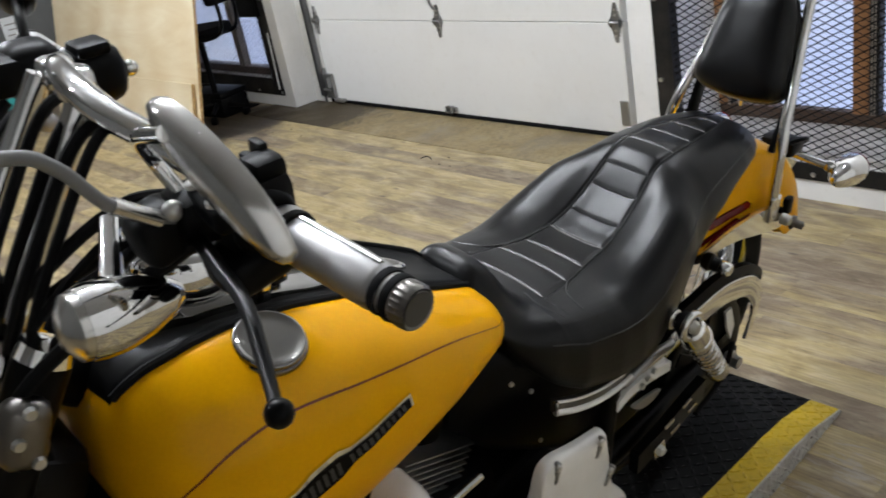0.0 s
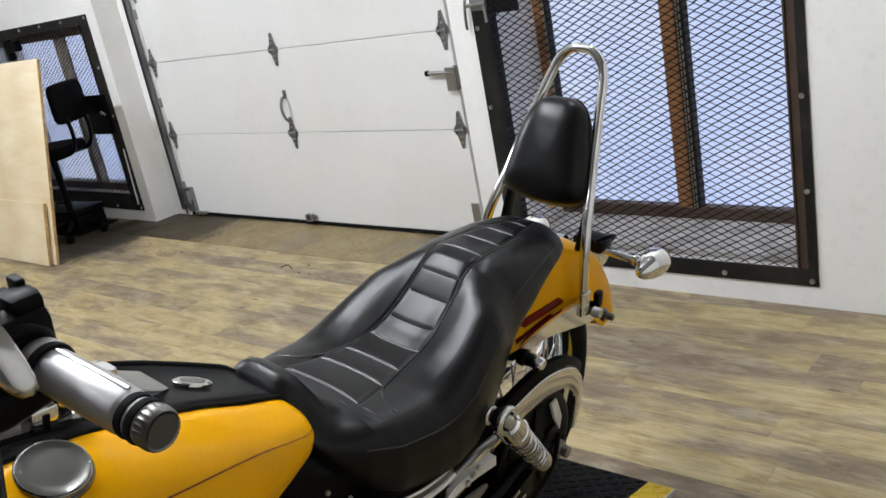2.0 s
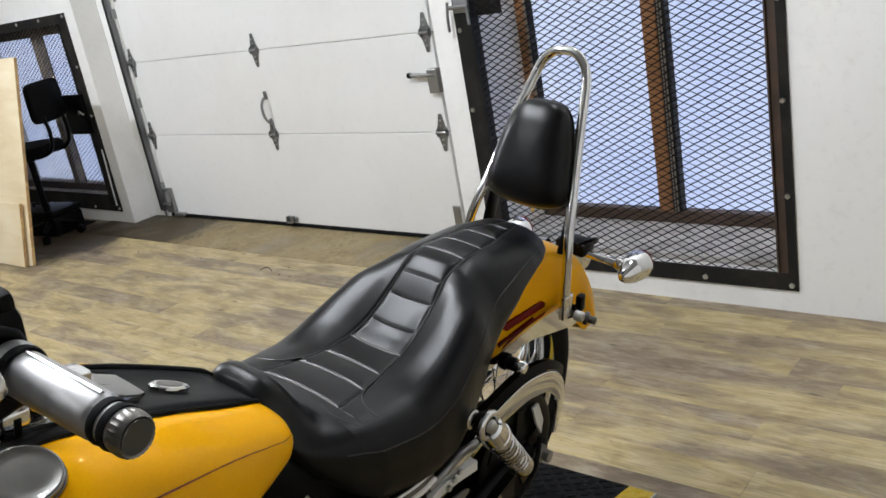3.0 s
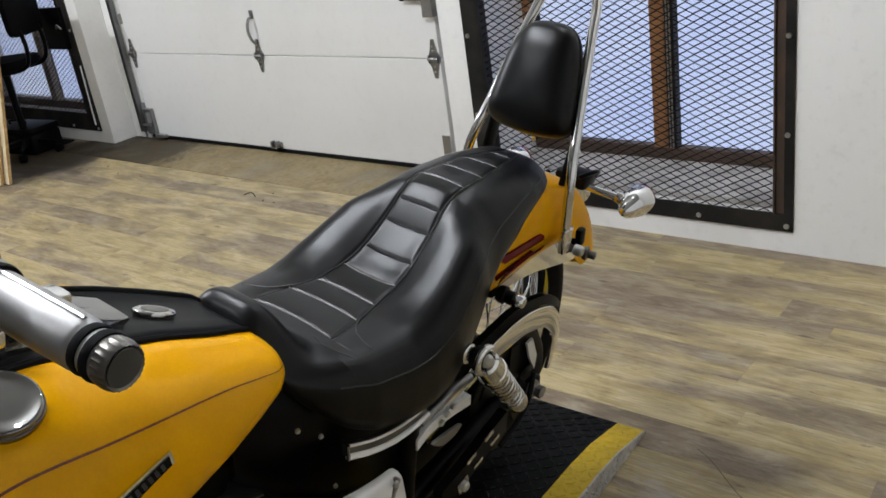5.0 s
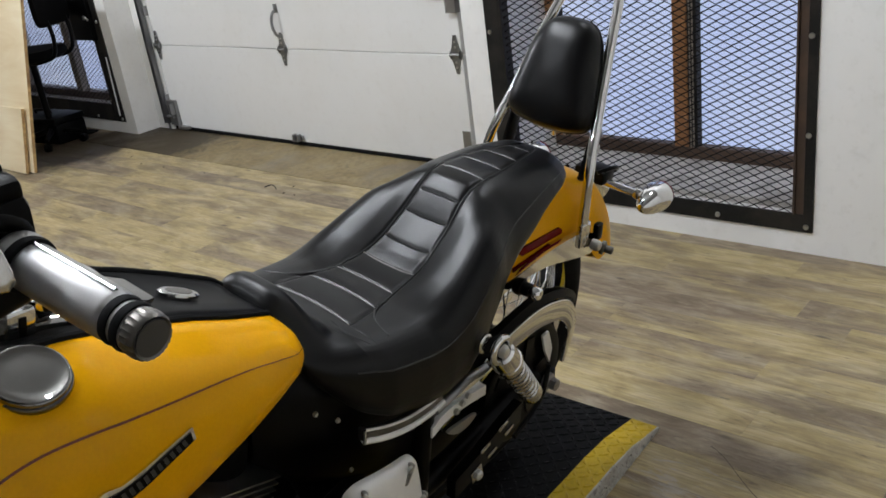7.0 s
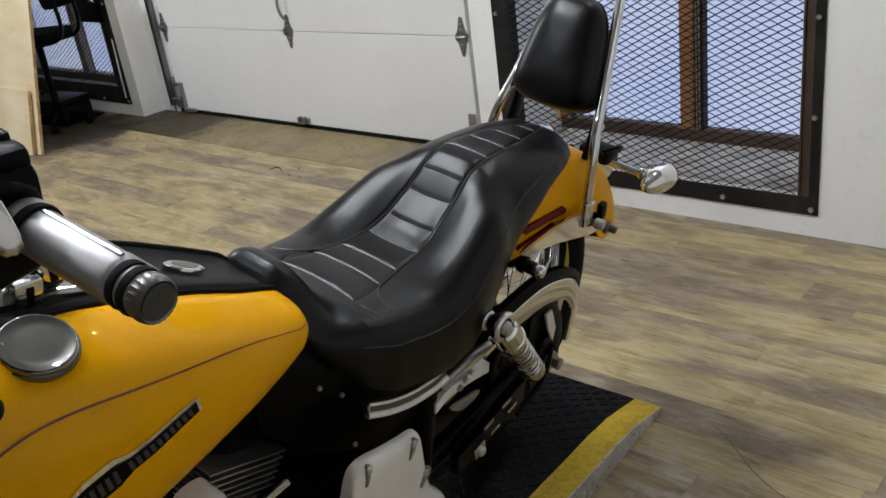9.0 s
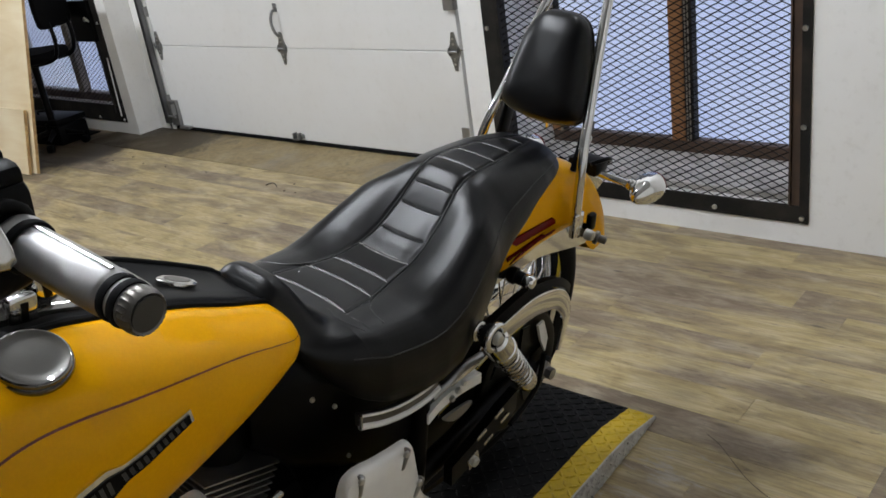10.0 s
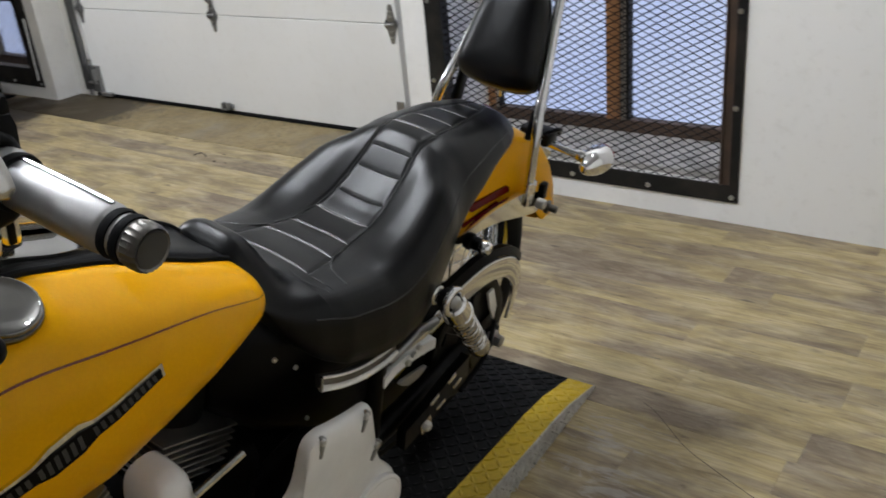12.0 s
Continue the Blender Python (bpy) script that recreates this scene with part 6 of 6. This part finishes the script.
# clutch perch with its clamp and pivot under the mirror
perch = part("clutch_perch", box(BM(), (1.082, 0.226, 1.150), (0.030, 0.060, 0.022), 0.007, Euler((0, 0, radians(-8))).to_matrix(), 3), M["plastic"], hb, "black clutch lever perch")
part("clamp", tube(BM(), [(1.050 + 0.021 * math.cos(q), 0.232, 1.124 + 0.021 * math.sin(q)) for q in (2 * math.pi * k / 24 for k in range(24))], 0.0075, 10, True), M["plastic"], perch)
for px_, py_, pz_ in ((1.090, 0.204, 1.160), (1.094, 0.240, 1.160), (1.070, 0.252, 1.150)):
    part("screw", lathe(BM(), [(0.0055, 0), (0.0055, 0.004), (0.003, 0.006), (0, 0.006)], (px_, py_, pz_), (0, 0, 1), 12), M["bolt"], perch)
# right-hand controls: throttle, master cylinder, switch housing, lever and mirror
bm = BM()
box(bm, (1.049, -0.225, 1.134), (0.066, 0.066, 0.062), 0.022, seg=3)
box(bm, (1.085, -0.215, 1.138), (0.05, 0.05, 0.045), 0.016)
mc = part("master_cylinder", bm, M["plastic"], hb, "black brake master cylinder")
bm = BM()
box(bm, (0.984, -0.225, 1.110), (0.070, 0.066, 0.070), 0.024, seg=3)
box(bm, (0.985, -0.215, 1.143), (0.04, 0.04, 0.016), 0.006)
rsw = part("switch_housing", bm, M["plastic"], hb, "black switch housing")
part("screw", ball(BM(), (0.945, -0.212, 1.108), 0.010), M["nickel"], rsw)
part("reservoir_screw", ball(BM(), (1.06, -0.186, 1.088), 0.013), M["satin"], mc)
rg = part("grip", lathe(BM(), [(0.0, 0), (0.021, 0), (0.019, 0.02), (0.019, 0.12), (0.0165, 0.124), (0.0196, 0.13), (0.018, 0.138), (0, 0.139)], (1.005, -0.255, 1.116), (-0.1, -1, -0.06), 28), M["satin"], hb)
part("rubber_ring", lathe(BM(), [(0.015, -0.004), (0.0194, -0.0035), (0.020, 0.0), (0.0194, 0.0035), (0.015, 0.004)], (0.993, -0.378, 1.109), (-0.1, -1, -0.06), 24), M["rubber"], rg)
part("lever", tube(BM(), catmull([(1.08, -0.23, 1.13), (1.10, -0.30, 1.12), (1.11, -0.36, 1.112), (1.13, -0.40, 1.108)], 5), [0.007] * 8 + [0.006] * 8, 10), M["black_metal"], hb, "black brake lever")
bm = BM()
mq = Matrix.Translation((1.005, -0.335, 1.192)) @ pose(0, 0, 0, 0, 90, 0) @ pose(0, 0, 0, 0, 0, 20)
loft(bm, [[mq @ Vector((0.034 * f * math.cos(a), 0.05 * f * math.sin(a), h)) for a in (2 * math.pi * k / 32 for k in range(32))] for f, h in ((0.3, 0.022), (0.75, 0.016), (0.95, 0.007), (1.0, 0.0), (0.97, -0.004), (0.9, -0.005))])
rm = part("mirror", bm, M["black_metal"], hb, "round-backed mirror with grey glass")
part("mirror_glass", loft(BM(), [[mq @ Vector((0.031 * f * math.cos(a), 0.046 * f * math.sin(a), h)) for a in (2 * math.pi * k / 32 for k in range(32))] for f, h in ((1.0, -0.0045), (1.0, -0.0065), (0.6, -0.0068))]), M["nickel"], rm)
part("mirror_stem", tube(BM(), catmull([(1.04, -0.24, 1.15), (1.03, -0.27, 1.175), (1.015, -0.31, 1.188)], 5), 0.006, 10), M["black_metal"], rm)
# cables
part("clutch_cable", tube(BM(), catmull([(1.50, 0.06, 0.95), (1.40, 0.16, 1.16), (1.29, 0.21, 1.235), (1.208, 0.20, 1.226), (1.178, 0.20, 1.207), (1.148, 0.20, 1.165), (1.10, 0.197, 1.135)], 6), 0.0052, 10), M["cable"], bike, "grey clutch cable")
part("cable_ferrule", tube(BM(), [(1.150, 0.2, 1.168), (1.118, 0.198, 1.142)], 0.0068, 10), M["nickel"], bike)
for k, (y0, y, r) in enumerate(((0.17, 0.085, 0.0055), (0.15, 0.06, 0.0045), (0.14, 0.03, 0.006), (0.16, 0.0, 0.0045), (-0.12, -0.02, 0.0055), (-0.15, -0.05, 0.0045), (-0.17, -0.08, 0.006))):
    zz = 0.012 * (k % 3)
    part("wiring_cable", tube(BM(), catmull([(1.075, y0, 1.125), (1.115, y0 * 0.85, 1.098 + zz), (1.175, (y + y0) / 2, 1.05 + zz), (1.215, y, 0.97 + zz), (1.222, y * 0.9, 0.88), (1.21, y * 0.8, 0.76)], 6), r, 8), M["rubber"], bike)
for y, dx, r, mt in ((0.085, 0.0, 0.0050, "rubber"), (0.068, 0.008, 0.0060, "rubber"), (0.052, -0.008, 0.0038, "nickel"), (0.036, 0.006, 0.0055, "rubber"), (0.016, -0.008, 0.0045, "rubber"), (-0.01, 0.004, 0.0055, "rubber")):
    part("control_cable", tube(BM(), catmull([(1.092, y, 1.178), (1.118 + dx, y + 0.01, 1.165), (1.160 + dx, y + 0.01, 1.105), (1.197 + dx, y, 1.035), (1.225 + dx, y - 0.02, 0.95), (1.240, y - 0.03, 0.84)], 6), r, 8), M[mt], bike)
for sgn in (1, -1):
    part("brake_hose", tube(BM(), catmull([(1.09, sgn * 0.20, 1.115), (1.17, sgn * 0.16, 1.06), (1.245, sgn * 0.115, 0.98), (1.29, sgn * 0.10, 0.86), (1.36, sgn * 0.10, 0.72)], 6), 0.0065, 8), M["rubber"], bike)
horn = part("horn", box(BM(), (1.243, 0.128, 0.968), (0.042, 0.034, 0.066), 0.016, Euler((0, radians(-20), 0)).to_matrix(), 3), M["cap"], bike, "grey cast horn body beside the fork")
for hx, hz in ((1.236, 0.995), (1.252, 0.972), (1.243, 0.946)):
    part("bolt", bolt_head(BM(), (hx, 0.144, hz), (0, 1, 0), 0.006, 0.005), M["bolt"], horn)
part("lower_fork_cover", box(BM(), (1.275, 0, 0.80), (0.10, 0.19, 0.22), 0.03, Euler((0, radians(-31), 0)).to_matrix()), M["black_metal"], bike, "black fork cover")
part("rectifier", box(BM(), (1.215, 0.01, 0.70), (0.09, 0.20, 0.20), 0.03), M["engine"], bike)
part("neck_cover", box(BM(), (1.235, 0, 0.90), (0.07, 0.10, 0.16), 0.02), M["black_metal"], bike)

# ---- floor planks: one object each, on shared meshes ----
PW, PL = 0.122, 0.914
plank_mesh = {}


def plank_data(length):
    key = round(length, 2)
    if key not in plank_mesh:
        bm = BM()
        box(bm, (0, 0, -0.002), (length - 0.0004, PW - 0.0004, 0.005), 0.0004, seg=1)
        me = bpy.data.meshes.new("plank")
        bm.to_mesh(me)
        bm.free()
        me.materials.append(M["plank"])
        plank_mesh[key] = me
    return plank_mesh[key]


rng = random.Random(7)
row, y = 0, -0.212
while y > -3.6:
    x = -2.9 - rng.random() * PL
    if y > -0.45:
        x = 1.535 - 5 * PL
    while x < 5.5:
        length = min(PL, 5.59 - x)
        if x + length > -2.9 and (y < -0.45 or (x > 1.5 and y < -0.3) or x + length < -1.65):
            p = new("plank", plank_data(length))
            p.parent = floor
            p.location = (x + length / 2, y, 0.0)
        x += length
    y -= PW
    row += 1
